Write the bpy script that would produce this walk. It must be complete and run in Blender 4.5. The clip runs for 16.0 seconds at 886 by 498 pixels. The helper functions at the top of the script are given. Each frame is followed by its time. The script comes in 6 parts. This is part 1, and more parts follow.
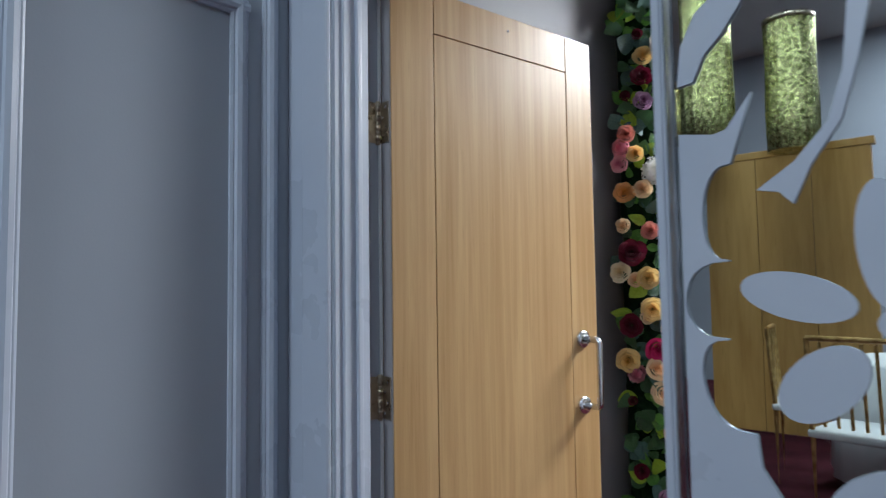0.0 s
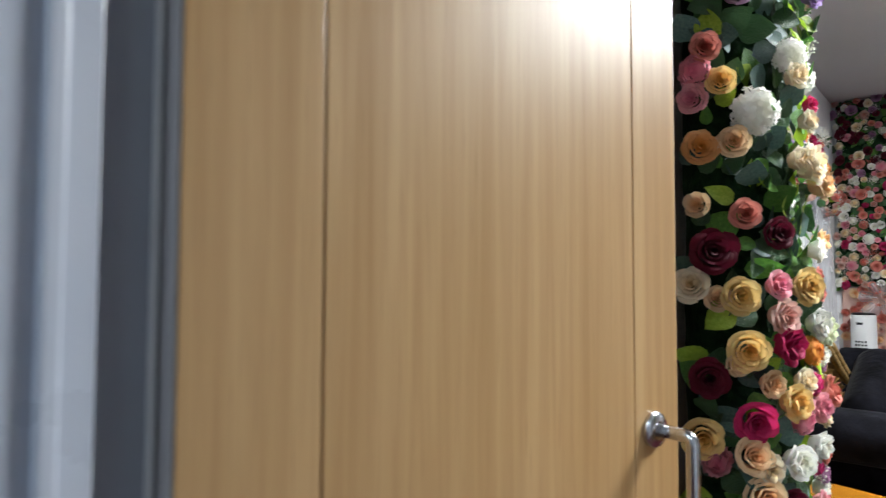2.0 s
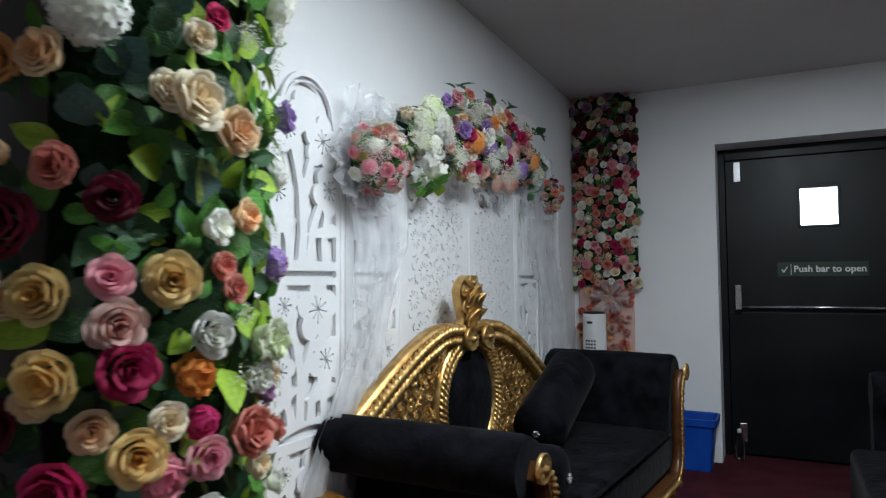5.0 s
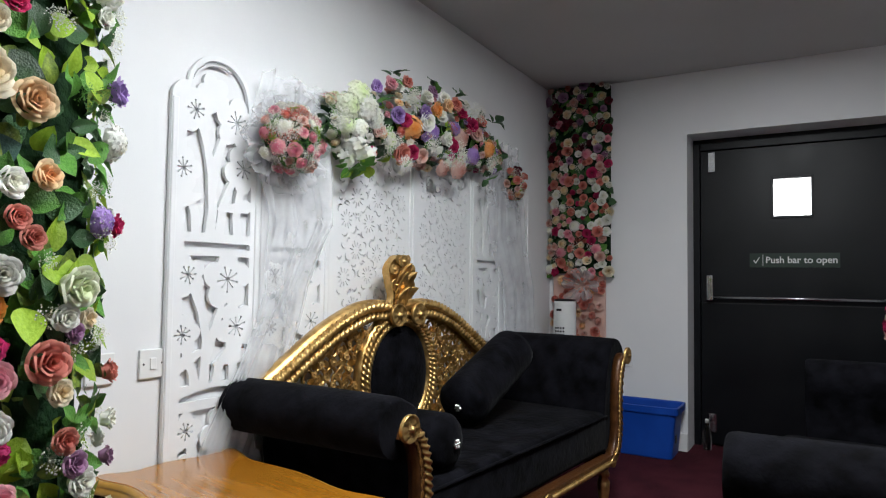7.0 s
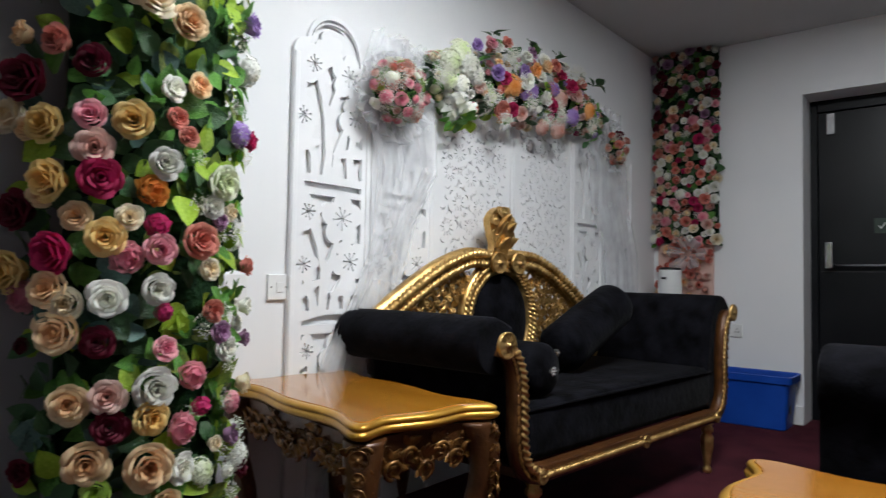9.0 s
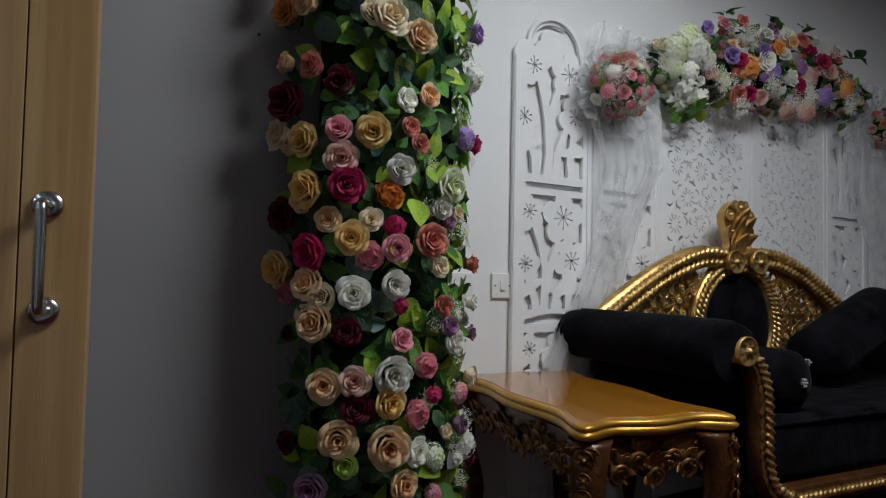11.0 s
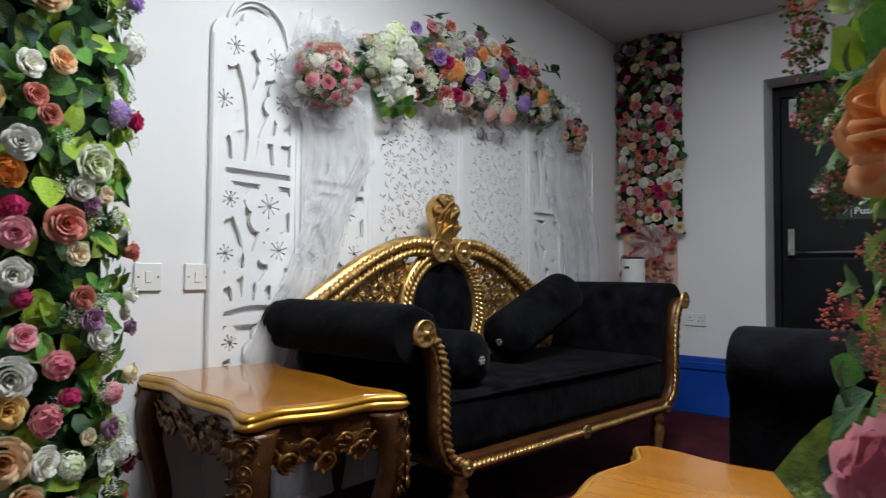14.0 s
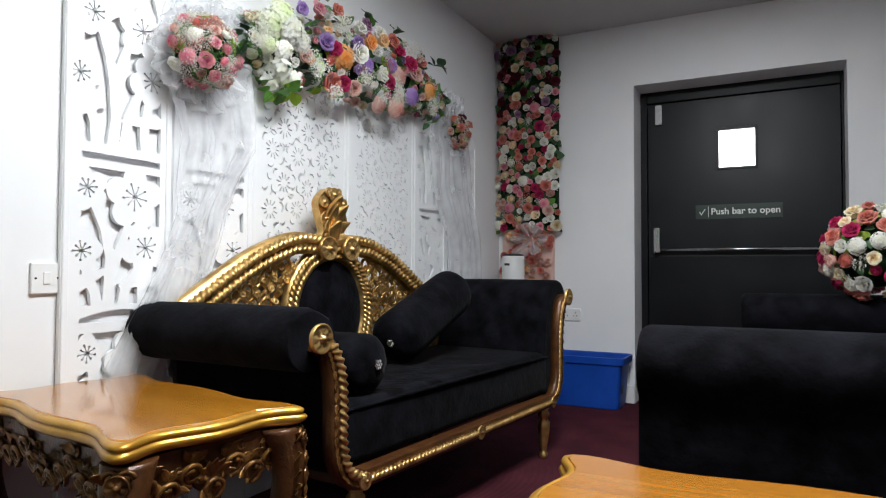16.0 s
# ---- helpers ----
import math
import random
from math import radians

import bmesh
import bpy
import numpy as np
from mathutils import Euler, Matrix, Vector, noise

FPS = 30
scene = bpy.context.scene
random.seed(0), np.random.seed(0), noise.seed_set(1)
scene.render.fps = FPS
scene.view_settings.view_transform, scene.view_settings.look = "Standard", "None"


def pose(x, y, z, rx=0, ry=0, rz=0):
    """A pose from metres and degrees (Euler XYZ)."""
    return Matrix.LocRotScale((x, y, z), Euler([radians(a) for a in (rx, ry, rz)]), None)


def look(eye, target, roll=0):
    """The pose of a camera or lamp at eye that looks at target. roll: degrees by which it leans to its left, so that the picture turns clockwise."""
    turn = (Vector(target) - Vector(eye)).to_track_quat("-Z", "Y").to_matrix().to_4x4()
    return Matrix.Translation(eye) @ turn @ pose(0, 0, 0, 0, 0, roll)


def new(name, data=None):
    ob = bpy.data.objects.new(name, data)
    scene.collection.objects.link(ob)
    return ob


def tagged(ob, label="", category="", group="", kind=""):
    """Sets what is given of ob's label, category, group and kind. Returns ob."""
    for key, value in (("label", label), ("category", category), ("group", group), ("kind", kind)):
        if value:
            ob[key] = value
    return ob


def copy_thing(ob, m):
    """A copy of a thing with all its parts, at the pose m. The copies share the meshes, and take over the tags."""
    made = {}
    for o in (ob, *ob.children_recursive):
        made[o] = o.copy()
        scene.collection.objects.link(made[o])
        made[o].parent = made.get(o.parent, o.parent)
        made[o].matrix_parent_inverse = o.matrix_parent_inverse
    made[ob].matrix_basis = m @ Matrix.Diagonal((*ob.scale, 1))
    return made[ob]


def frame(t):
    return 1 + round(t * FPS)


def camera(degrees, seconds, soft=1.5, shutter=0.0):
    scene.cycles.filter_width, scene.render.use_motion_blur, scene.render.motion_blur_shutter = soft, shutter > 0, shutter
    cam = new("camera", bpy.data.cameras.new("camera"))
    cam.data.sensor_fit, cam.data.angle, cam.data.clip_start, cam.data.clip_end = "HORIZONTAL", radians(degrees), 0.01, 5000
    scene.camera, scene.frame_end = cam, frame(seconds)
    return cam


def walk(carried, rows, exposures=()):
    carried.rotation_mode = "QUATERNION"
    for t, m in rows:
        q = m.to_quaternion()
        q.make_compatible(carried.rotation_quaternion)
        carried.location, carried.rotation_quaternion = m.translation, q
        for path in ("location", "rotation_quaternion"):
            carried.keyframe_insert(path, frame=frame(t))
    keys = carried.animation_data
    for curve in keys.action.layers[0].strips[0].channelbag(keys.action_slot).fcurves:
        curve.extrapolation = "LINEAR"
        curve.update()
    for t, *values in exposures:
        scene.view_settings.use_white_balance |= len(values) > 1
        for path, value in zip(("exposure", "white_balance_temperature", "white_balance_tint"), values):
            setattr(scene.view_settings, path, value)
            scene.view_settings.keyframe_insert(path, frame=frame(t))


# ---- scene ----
cam = camera(68.5, 16.0, soft=1.15, shutter=0.3)
PATH = [
    (0, (0.216, 0.596, 1.178), (-1.121, 2.078, 1.303), -0.8),
    (0.5, (-0.003, 0.752, 1.203), (-1.371, 2.207, 1.314), -0.0),
    (1, (-0.14, 0.979, 1.224), (-1.531, 2.412, 1.324), -0.3),
    (1.5, (-0.247, 1.162, 1.251), (-1.632, 2.601, 1.342), -0.6),
    (2, (-0.41, 1.396, 1.242), (-1.693, 2.928, 1.336), 0.2),
    (2.5, (-0.401, 1.626, 1.244), (-1.59, 3.231, 1.335), -0.3),
    (3, (-0.439, 1.781, 1.238), (-1.443, 3.507, 1.343), -0.5),
    (3.5, (-0.44, 1.968, 1.23), (-1.364, 3.738, 1.334), -0.6),
    (4, (-0.36, 2.099, 1.236), (-1.258, 3.884, 1.338), -0.4),
    (4.5, (-0.143, 2.188, 1.235), (-1.039, 3.973, 1.345), -0.6),
    (5, (0.051, 2.302, 1.223), (-0.857, 4.081, 1.327), -0.3),
    (5.2, (0.099, 2.383, 1.217), (-0.809, 4.162, 1.319), -0.4),
    (7.3, (0.568, 2.434, 1.115), (-0.469, 4.142, 1.201), 0.7),
    (7.5, (0.594, 2.434, 1.047), (-0.457, 4.133, 1.13), 0.6),
    (8, (0.651, 2.417, 0.952), (-0.436, 4.094, 1.036), 0.6),
    (8.5, (0.647, 2.397, 0.942), (-0.482, 4.045, 1.024), 0.7),
    (9, (0.617, 2.346, 0.923), (-0.663, 3.88, 1.008), 1.0),
    (9.5, (0.603, 2.304, 0.921), (-0.885, 3.638, 1.002), 1.2),
    (10, (0.602, 2.28, 0.922), (-1.054, 3.399, 0.994), 1.4),
    (10.2, (0.602, 2.283, 0.922), (-1.092, 3.343, 0.991), 1.5),
    (12.3, (0.68, 2.47, 0.893), (-1.039, 3.489, 0.974), 1.1),
    (12.5, (0.694, 2.483, 0.898), (-0.994, 3.553, 0.973), 1.1),
    (13, (0.719, 2.516, 0.888), (-0.851, 3.752, 0.968), 0.9),
    (13.5, (0.744, 2.538, 0.889), (-0.69, 3.929, 0.968), 0.6),
    (14, (0.759, 2.553, 0.897), (-0.509, 4.098, 0.969), 0.4),
    (14.5, (0.774, 2.556, 0.901), (-0.344, 4.213, 0.967), 0.2),
    (15, (0.771, 2.552, 0.902), (-0.221, 4.288, 0.967), 0.0),
    (15.5, (0.692, 2.541, 0.915), (-0.257, 4.3, 0.979), 0.2),
    (16, (0.609, 2.596, 0.907), (-0.321, 4.365, 0.968), 0.2),
]
# seconds, stops, kelvin, tint
EXPOSURES = [(0.0, 1.15, 6250, 10), (0.5, 1.08, 5950, 10), (1.5, 1.25, 5950, 10), (2.0, 1.1, 6500, 9), (2.5, 0.98, 5900, 8), (3.0, 1.05, 5150, 6), (3.5, 1.4, 5050, 5), (4.0, 1.35, 5450, 5), (4.5, 0.35, 5800, 5),
             (5.0, -0.15, 6100, 6), (7.5, 0.1, 6500, 10), (8.5, 0.15, 6500, 10), (9.0, 0.0, 6500, 10), (9.5, -0.4, 6500, 10), (10.0, -0.8, 6500, 10),
             (12.5, -0.9, 6500, 10), (13.0, -0.75, 6500, 10), (13.5, -0.5, 6500, 10), (14.0, -0.1, 6500, 10), (15.0, 0.28, 6500, 10), (16.0, 0.38, 6500, 10)]
walk(cam, [(t, look(eye, target, roll)) for t, eye, target, roll in PATH], EXPOSURES)

# ---- world, lamps ----
world = bpy.data.worlds.new("world")
world.use_nodes = True
scene.world = world
wn = world.node_tree.nodes
wsky = wn.new("ShaderNodeTexSky")
wsky.sky_type, wsky.sun_disc = "NISHITA", False
wsky.sun_elevation, wsky.sun_rotation = radians(35), radians(200)
world.node_tree.links.new(wsky.outputs[0], wn["Background"].inputs[0])
wn["Background"].inputs[1].default_value = 0.1


def area_lamp(name, place, aim, sx, sy, watts, colour):
    data = bpy.data.lights.new(name, "AREA")
    data.shape, data.size, data.size_y, data.energy, data.color = "RECTANGLE", sx, sy, watts, colour
    ob = new(name, data)
    ob.matrix_world = look(place, aim)
    return tagged(ob, kind="structure")


# ceiling panel of the lounge, ceiling panels of the hall behind the door
area_lamp("lounge_panel_light", (0.28, 3.88, 2.575), (0.28, 3.88, 0), 0.6, 1.2, 84, (0.93, 0.975, 1.0))
# weak fill lamp added to lift the lounge's far end, no fitting there
area_lamp("lounge_panel_light", (0.35, 6.0, 2.575), (0.35, 6.0, 0), 0.6, 0.6, 5, (0.93, 0.975, 1.0))
for hx in (-2.4, -0.7, 1.0):
    area_lamp("hall_panel_light", (hx, -1.2, 3.95), (hx, -1.2, 0), 0.55, 1.15, 17, (0.72, 0.88, 1.0))
area_lamp("hall_panel_light", (0.1, -4.4, 3.95), (0.1, -4.4, 0), 0.55, 1.15, 55, (0.8, 0.9, 1.0))

# ---- materials ----
def nodes_of(m):
    m.use_nodes = True
    return m.node_tree, m.node_tree.nodes, m.node_tree.links


def pmat(name, a, b=None, scale=8.0, rough=0.6, metal=0.0, bump=0.0, bscale=60.0, stretch=(1, 1, 1), spec=0.5,
         fine=0.0, sheen=0.0, coat=0.0, vary=0.0, rvar=0.12, bdist=0.01, trans=0.0):
    """A painted, woven, wooden or metal surface: two colours mixed by coarse and fine noise, gloss that varies, fine relief."""
    m = bpy.data.materials.new(name)
    nt, n, l = nodes_of(m)
    p = n["Principled BSDF"]
    b = b or a
    tc = n.new("ShaderNodeTexCoord")
    mp = n.new("ShaderNodeMapping")
    mp.inputs["Scale"].default_value = stretch
    l.new(tc.outputs["Object"], mp.inputs["Vector"])
    no = n.new("ShaderNodeTexNoise")
    no.inputs["Scale"].default_value, no.inputs["Detail"].default_value = scale, 6
    l.new(mp.outputs[0], no.inputs["Vector"])
    ramp = n.new("ShaderNodeValToRGB")
    ramp.color_ramp.elements[0].position, ramp.color_ramp.elements[1].position = 0.32, 0.68
    ramp.color_ramp.elements[0].color, ramp.color_ramp.elements[1].color = (*a, 1), (*b, 1)
    l.new(no.outputs[0], ramp.inputs[0])
    out = ramp.outputs[0]
    n2 = n.new("ShaderNodeTexNoise")
    n2.inputs["Scale"].default_value, n2.inputs["Detail"].default_value = bscale, 4
    l.new(mp.outputs[0], n2.inputs["Vector"])
    if fine:
        mx = n.new("ShaderNodeMix")
        mx.data_type, mx.blend_type = "RGBA", "OVERLAY"
        mx.inputs["Factor"].default_value = fine
        l.new(out, mx.inputs["A"])
        l.new(n2.outputs[0], mx.inputs["B"])
        out = mx.outputs["Result"]
    if vary:
        oi = n.new("ShaderNodeObjectInfo")
        mr = n.new("ShaderNodeMapRange")
        mr.inputs["To Min"].default_value, mr.inputs["To Max"].default_value = 1 - vary, 1 + vary
        l.new(oi.outputs["Random"], mr.inputs["Value"])
        hs = n.new("ShaderNodeHueSaturation")
        l.new(mr.outputs[0], hs.inputs["Value"])
        l.new(out, hs.inputs["Color"])
        out = hs.outputs[0]
    l.new(out, p.inputs["Base Color"])
    rr = n.new("ShaderNodeMapRange")
    rr.inputs["To Min"].default_value, rr.inputs["To Max"].default_value = max(0.03, rough - rvar), min(1, rough + rvar)
    l.new(no.outputs[0], rr.inputs["Value"])
    l.new(rr.outputs[0], p.inputs["Roughness"])
    p.inputs["Metallic"].default_value = metal
    p.inputs["Specular IOR Level"].default_value = spec
    p.inputs["Sheen Weight"].default_value = sheen
    p.inputs["Sheen Roughness"].default_value = 0.4
    p.inputs["Coat Weight"].default_value = coat
    p.inputs["Coat Roughness"].default_value = 0.12
    if bump:
        bp = n.new("ShaderNodeBump")
        bp.inputs["Strength"].default_value, bp.inputs["Distance"].default_value = bump, bdist
        l.new(n2.outputs[0], bp.inputs["Height"])
        l.new(bp.outputs[0], p.inputs["Normal"])
    if trans:
        tr = n.new("ShaderNodeBsdfTranslucent")
        mixs = n.new("ShaderNodeMixShader")
        mixs.inputs[0].default_value = trans
        l.new(out, tr.inputs[0])
        l.new(p.outputs[0], mixs.inputs[1])
        l.new(tr.outputs[0], mixs.inputs[2])
        l.new(mixs.outputs[0], n["Material Output"].inputs[0])
    return m


def wood(name, a, b, dark, rough=0.38, coat=0.15, grain=26.0, axis=2, rings=0.35):
    """Veneer: long streaks along one axis, flame figure, fine dark pores."""
    m = bpy.data.materials.new(name)
    nt, n, l = nodes_of(m)
    p = n["Principled BSDF"]
    tc = n.new("ShaderNodeTexCoord")

    def streak(k, along, detail):
        mp = n.new("ShaderNodeMapping")
        s = [k, k, k]
        s[axis] = along
        mp.inputs["Scale"].default_value = s
        l.new(tc.outputs["Object"], mp.inputs["Vector"])
        no = n.new("ShaderNodeTexNoise")
        no.inputs["Scale"].default_value, no.inputs["Detail"].default_value = 1.0, detail
        no.inputs["Distortion"].default_value = 0.6
        l.new(mp.outputs[0], no.inputs["Vector"])
        return no
    coarse, fine, pores = streak(grain * 0.28, 0.7, 4), streak(grain * 2.2, 1.6, 5), streak(grain * 14, 9.0, 2)
    mix1 = n.new("ShaderNodeMix")
    mix1.data_type = "FLOAT"
    mix1.inputs["Factor"].default_value = 0.5
    l.new(coarse.outputs[0], mix1.inputs["A"])
    l.new(fine.outputs[0], mix1.inputs["B"])
    ramp = n.new("ShaderNodeValToRGB")
    e = ramp.color_ramp.elements
    e[0].position, e[0].color = 0.36, (*a, 1)
    e[1].position, e[1].color = 0.6, (*b, 1)
    l.new(mix1.outputs["Result"], ramp.inputs[0])
    pr = n.new("ShaderNodeMapRange")
    pr.inputs["From Min"].default_value, pr.inputs["From Max"].default_value = 0.6, 0.75
    pr.inputs["To Max"].default_value = rings
    l.new(pores.outputs[0], pr.inputs["Value"])
    mx = n.new("ShaderNodeMix")
    mx.data_type = "RGBA"
    mx.inputs["B"].default_value = (*dark, 1)
    l.new(pr.outputs[0], mx.inputs["Factor"])
    l.new(ramp.outputs[0], mx.inputs["A"])
    l.new(mx.outputs["Result"], p.inputs["Base Color"])
    rr = n.new("ShaderNodeMapRange")
    rr.inputs["To Min"].default_value, rr.inputs["To Max"].default_value = rough - 0.08, rough + 0.08
    l.new(fine.outputs[0], rr.inputs["Value"])
    l.new(rr.outputs[0], p.inputs["Roughness"])
    p.inputs["Coat Weight"].default_value = coat
    p.inputs["Coat Roughness"].default_value = 0.1
    bp = n.new("ShaderNodeBump")
    bp.inputs["Strength"].default_value, bp.inputs["Distance"].default_value = 0.15, 0.002
    l.new(pores.outputs[0], bp.inputs["Height"])
    l.new(bp.outputs[0], p.inputs["Normal"])
    return m


WALL = pmat("white_emulsion", (0.74, 0.75, 0.77), (0.8, 0.8, 0.81), 1.6, 0.7, bump=0.12, bscale=190, bdist=0.002)
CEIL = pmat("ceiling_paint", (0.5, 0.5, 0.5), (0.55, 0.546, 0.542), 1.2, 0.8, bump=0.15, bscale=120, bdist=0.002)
GREYWALL = pmat("pale_blue_grey_paint", (0.34, 0.37, 0.42), (0.38, 0.41, 0.46), 1.4, 0.5, bump=0.08, bscale=160, bdist=0.002)
# wall emulsion with the lobby's shade put into its base colour
LOBBYSHADE = pmat("grey_emulsion", (0.28, 0.277, 0.29), (0.32, 0.317, 0.33), 1.6, 0.65, bump=0.12, bscale=190, bdist=0.002)
TRIM = pmat("satin_trim_paint", (0.5, 0.55, 0.64), (0.56, 0.6, 0.68), 3, 0.3, bump=0.05, bscale=90, bdist=0.002)
PLATE = pmat("screen_white_lacquer", (0.78, 0.79, 0.81), (0.84, 0.84, 0.85), 3, 0.4, bump=0.03, bscale=120, bdist=0.002)
CARPET = pmat("maroon_cord_carpet", (0.07, 0.014, 0.022), (0.115, 0.026, 0.038), 5, 0.95, bump=0.9, bscale=700, fine=0.5, spec=0.1)
def add_cords(m, pitch):
    """Fine parallel cords across the carpet."""
    nt, n, l = nodes_of(m)
    p = n["Principled BSDF"]
    tc = n.new("ShaderNodeTexCoord")
    wv = n.new("ShaderNodeTexWave")
    wv.bands_direction = "Y"
    wv.inputs["Scale"].default_value, wv.inputs["Distortion"].default_value, wv.inputs["Detail Scale"].default_value = 0.314 / pitch, 0.6, 20
    l.new(tc.outputs["Object"], wv.inputs["Vector"])
    old = p.inputs["Base Color"].links[0].from_socket
    mx = n.new("ShaderNodeMix")
    mx.data_type, mx.blend_type = "RGBA", "MULTIPLY"
    mr = n.new("ShaderNodeMapRange")
    mr.inputs["To Min"].default_value, mr.inputs["To Max"].default_value = 0.5, 1.5
    mx.inputs["Factor"].default_value = 1.0
    l.new(wv.outputs["Fac"], mr.inputs["Value"])
    l.new(old, mx.inputs["A"])
    l.new(mr.outputs[0], mx.inputs["B"])
    l.new(mx.outputs["Result"], p.inputs["Base Color"])


add_cords(CARPET, 0.014)
OAK = wood("oak_veneer", (0.42, 0.245, 0.1), (0.56, 0.36, 0.17), (0.28, 0.15, 0.055))
OAKEDGE = pmat("raw_grey_edge", (0.3, 0.29, 0.3), (0.38, 0.36, 0.36), 6, 0.6, stretch=(1, 1, 0.1), bump=0.2, bscale=40)
GROOVE = pmat("groove_shadow_wood", (0.09, 0.045, 0.02), (0.13, 0.07, 0.03), 20, 0.7)
TABLEWOOD = wood("honey_lacquered_wood", (0.29, 0.105, 0.008), (0.39, 0.16, 0.014), (0.2, 0.065, 0.006), rough=0.22, coat=0.7, axis=0, grain=11, rings=0.12)
GILT = pmat("antique_gilt", (0.4, 0.23, 0.07), (0.8, 0.53, 0.21), 22, 0.38, 0.9, bump=0.3, bscale=140, bdist=0.003, rvar=0.1)
BRONZE = pmat("carved_bronzed_wood", (0.05, 0.018, 0.006), (0.11, 0.042, 0.012), 18, 0.34, 0.25, bump=0.5, bscale=90, bdist=0.004)
CARVE = pmat("worn_gilt_carving", (0.06, 0.024, 0.007), (0.27, 0.125, 0.03), 30, 0.3, 0.5, bump=0.4, bscale=120, bdist=0.003)
VELVET = pmat("black_crushed_velvet", (0.001, 0.001, 0.0013), (0.0075, 0.0075, 0.0105), 13, 0.9, bump=0.6, bscale=30, spec=0.045, sheen=0.026, bdist=0.008)
BLACKDOOR = pmat("black_door_paint", (0.0035, 0.0042, 0.006), (0.006, 0.007, 0.009), 3, 0.36, spec=0.25, bump=0.05, bscale=160, bdist=0.002)
STEEL = pmat("brushed_steel", (0.55, 0.56, 0.58), (0.65, 0.66, 0.68), 30, 0.22, 1.0)
BRASSY = pmat("brassed_hinge_steel", (0.42, 0.34, 0.25), (0.55, 0.47, 0.36), 40, 0.3, 1.0, bump=0.2, bscale=80)
WHITEPLASTIC = pmat("white_plastic", (0.72, 0.72, 0.72), (0.78, 0.78, 0.77), 10, 0.35)
BLUEPLASTIC = pmat("blue_plastic", (0.004, 0.05, 0.33), (0.006, 0.07, 0.42), 6, 0.4, bump=0.05, bscale=60)
DARKPLASTIC = pmat("dark_plastic", (0.01, 0.01, 0.012), (0.016, 0.016, 0.018), 10, 0.4)
SIGNGREEN = pmat("sign_green", (0.001, 0.018, 0.008), (0.002, 0.024, 0.01), 8, 0.4)
SIGNWHITE = pmat("sign_white", (0.7, 0.72, 0.7), (0.75, 0.76, 0.74), 8, 0.5)

# ---- building helpers ----
def make(name, bm, material, parent=None, label="", smooth=False):
    """Links a bmesh as one mesh object."""
    me = bpy.data.meshes.new(name)
    bmesh.ops.recalc_face_normals(bm, faces=bm.faces)
    bm.to_mesh(me)
    bm.free()
    if material:
        me.materials.append(material)
    if smooth:
        for f in me.polygons:
            f.use_smooth = len(f.vertices) <= 4
    ob = new(name, me)
    ob.parent = parent
    if label:
        tagged(ob, label)
    return ob


def part(name, bm, material, parent, label="", smooth=False):
    return make(name, bm, material, parent, label, smooth)


def thing(name, m, label, category, group="", kind=""):
    ob = new(name)
    ob.empty_display_size = 0.1
    ob.matrix_world = m
    return tagged(ob, label, category, group, kind)


def box(x0, y0, z0, x1, y1, z1, bevel=0.0, bm=None, segs=2):
    bm = bm or bmesh.new()
    r = bmesh.ops.create_cube(bm, size=1)
    bmesh.ops.scale(bm, vec=(x1 - x0, y1 - y0, z1 - z0), verts=r["verts"])
    bmesh.ops.translate(bm, vec=((x0 + x1) / 2, (y0 + y1) / 2, (z0 + z1) / 2), verts=r["verts"])
    if bevel:
        es = list({e for v in r["verts"] for e in v.link_edges})
        bmesh.ops.bevel(bm, geom=es, offset=bevel, segments=segs, affect="EDGES", profile=0.5)
    return bm


def sweep(points, section, bm=None, closed=False, up=(0, 0, 1)):
    """A section (list of (side, up) pairs) drawn along a line of points."""
    bm = bm or bmesh.new()
    pts, rings = [Vector(p) for p in points], []
    for i, p in enumerate(pts):
        a = pts[i - 1] if i or closed else p
        b = pts[(i + 1) % len(pts)] if i + 1 < len(pts) or closed else p
        t = (b - a).normalized()
        s = t.cross(Vector(up)).normalized()
        u = s.cross(t).normalized()
        rings.append([bm.verts.new(p + s * q[0] + u * q[1]) for q in section])
    k = len(section)
    for i in range(len(rings) if closed else len(rings) - 1):
        r0, r1 = rings[i], rings[(i + 1) % len(rings)]
        for j in range(k):
            bm.faces.new((r0[j], r0[(j + 1) % k], r1[(j + 1) % k], r1[j]))
    if not closed:
        bm.faces.new(rings[0])
        bm.faces.new(rings[-1][::-1])
    return bm


def circle(r, n=10, sx=1.0):
    return [(r * sx * math.cos(2 * math.pi * i / n), r * math.sin(2 * math.pi * i / n)) for i in range(n)]


def lathe(profile, n=20, bm=None, at=(0, 0, 0), flute=0.0, count=0):
    """Turns (radius, height) pairs round the z axis."""
    bm = bm or bmesh.new()
    rings = []
    for r, z in profile:
        ring = []
        for i in range(n):
            a = 2 * math.pi * i / n
            k = r * (1 + flute * math.cos(count * a)) if count else r
            ring.append(bm.verts.new((at[0] + k * math.cos(a), at[1] + k * math.sin(a), at[2] + z)))
        rings.append(ring)
    for r0, r1 in zip(rings, rings[1:]):
        for i in range(n):
            bm.faces.new((r0[i], r0[(i + 1) % n], r1[(i + 1) % n], r1[i]))
    bm.faces.new(rings[0][::-1])
    bm.faces.new(rings[-1])
    return bm


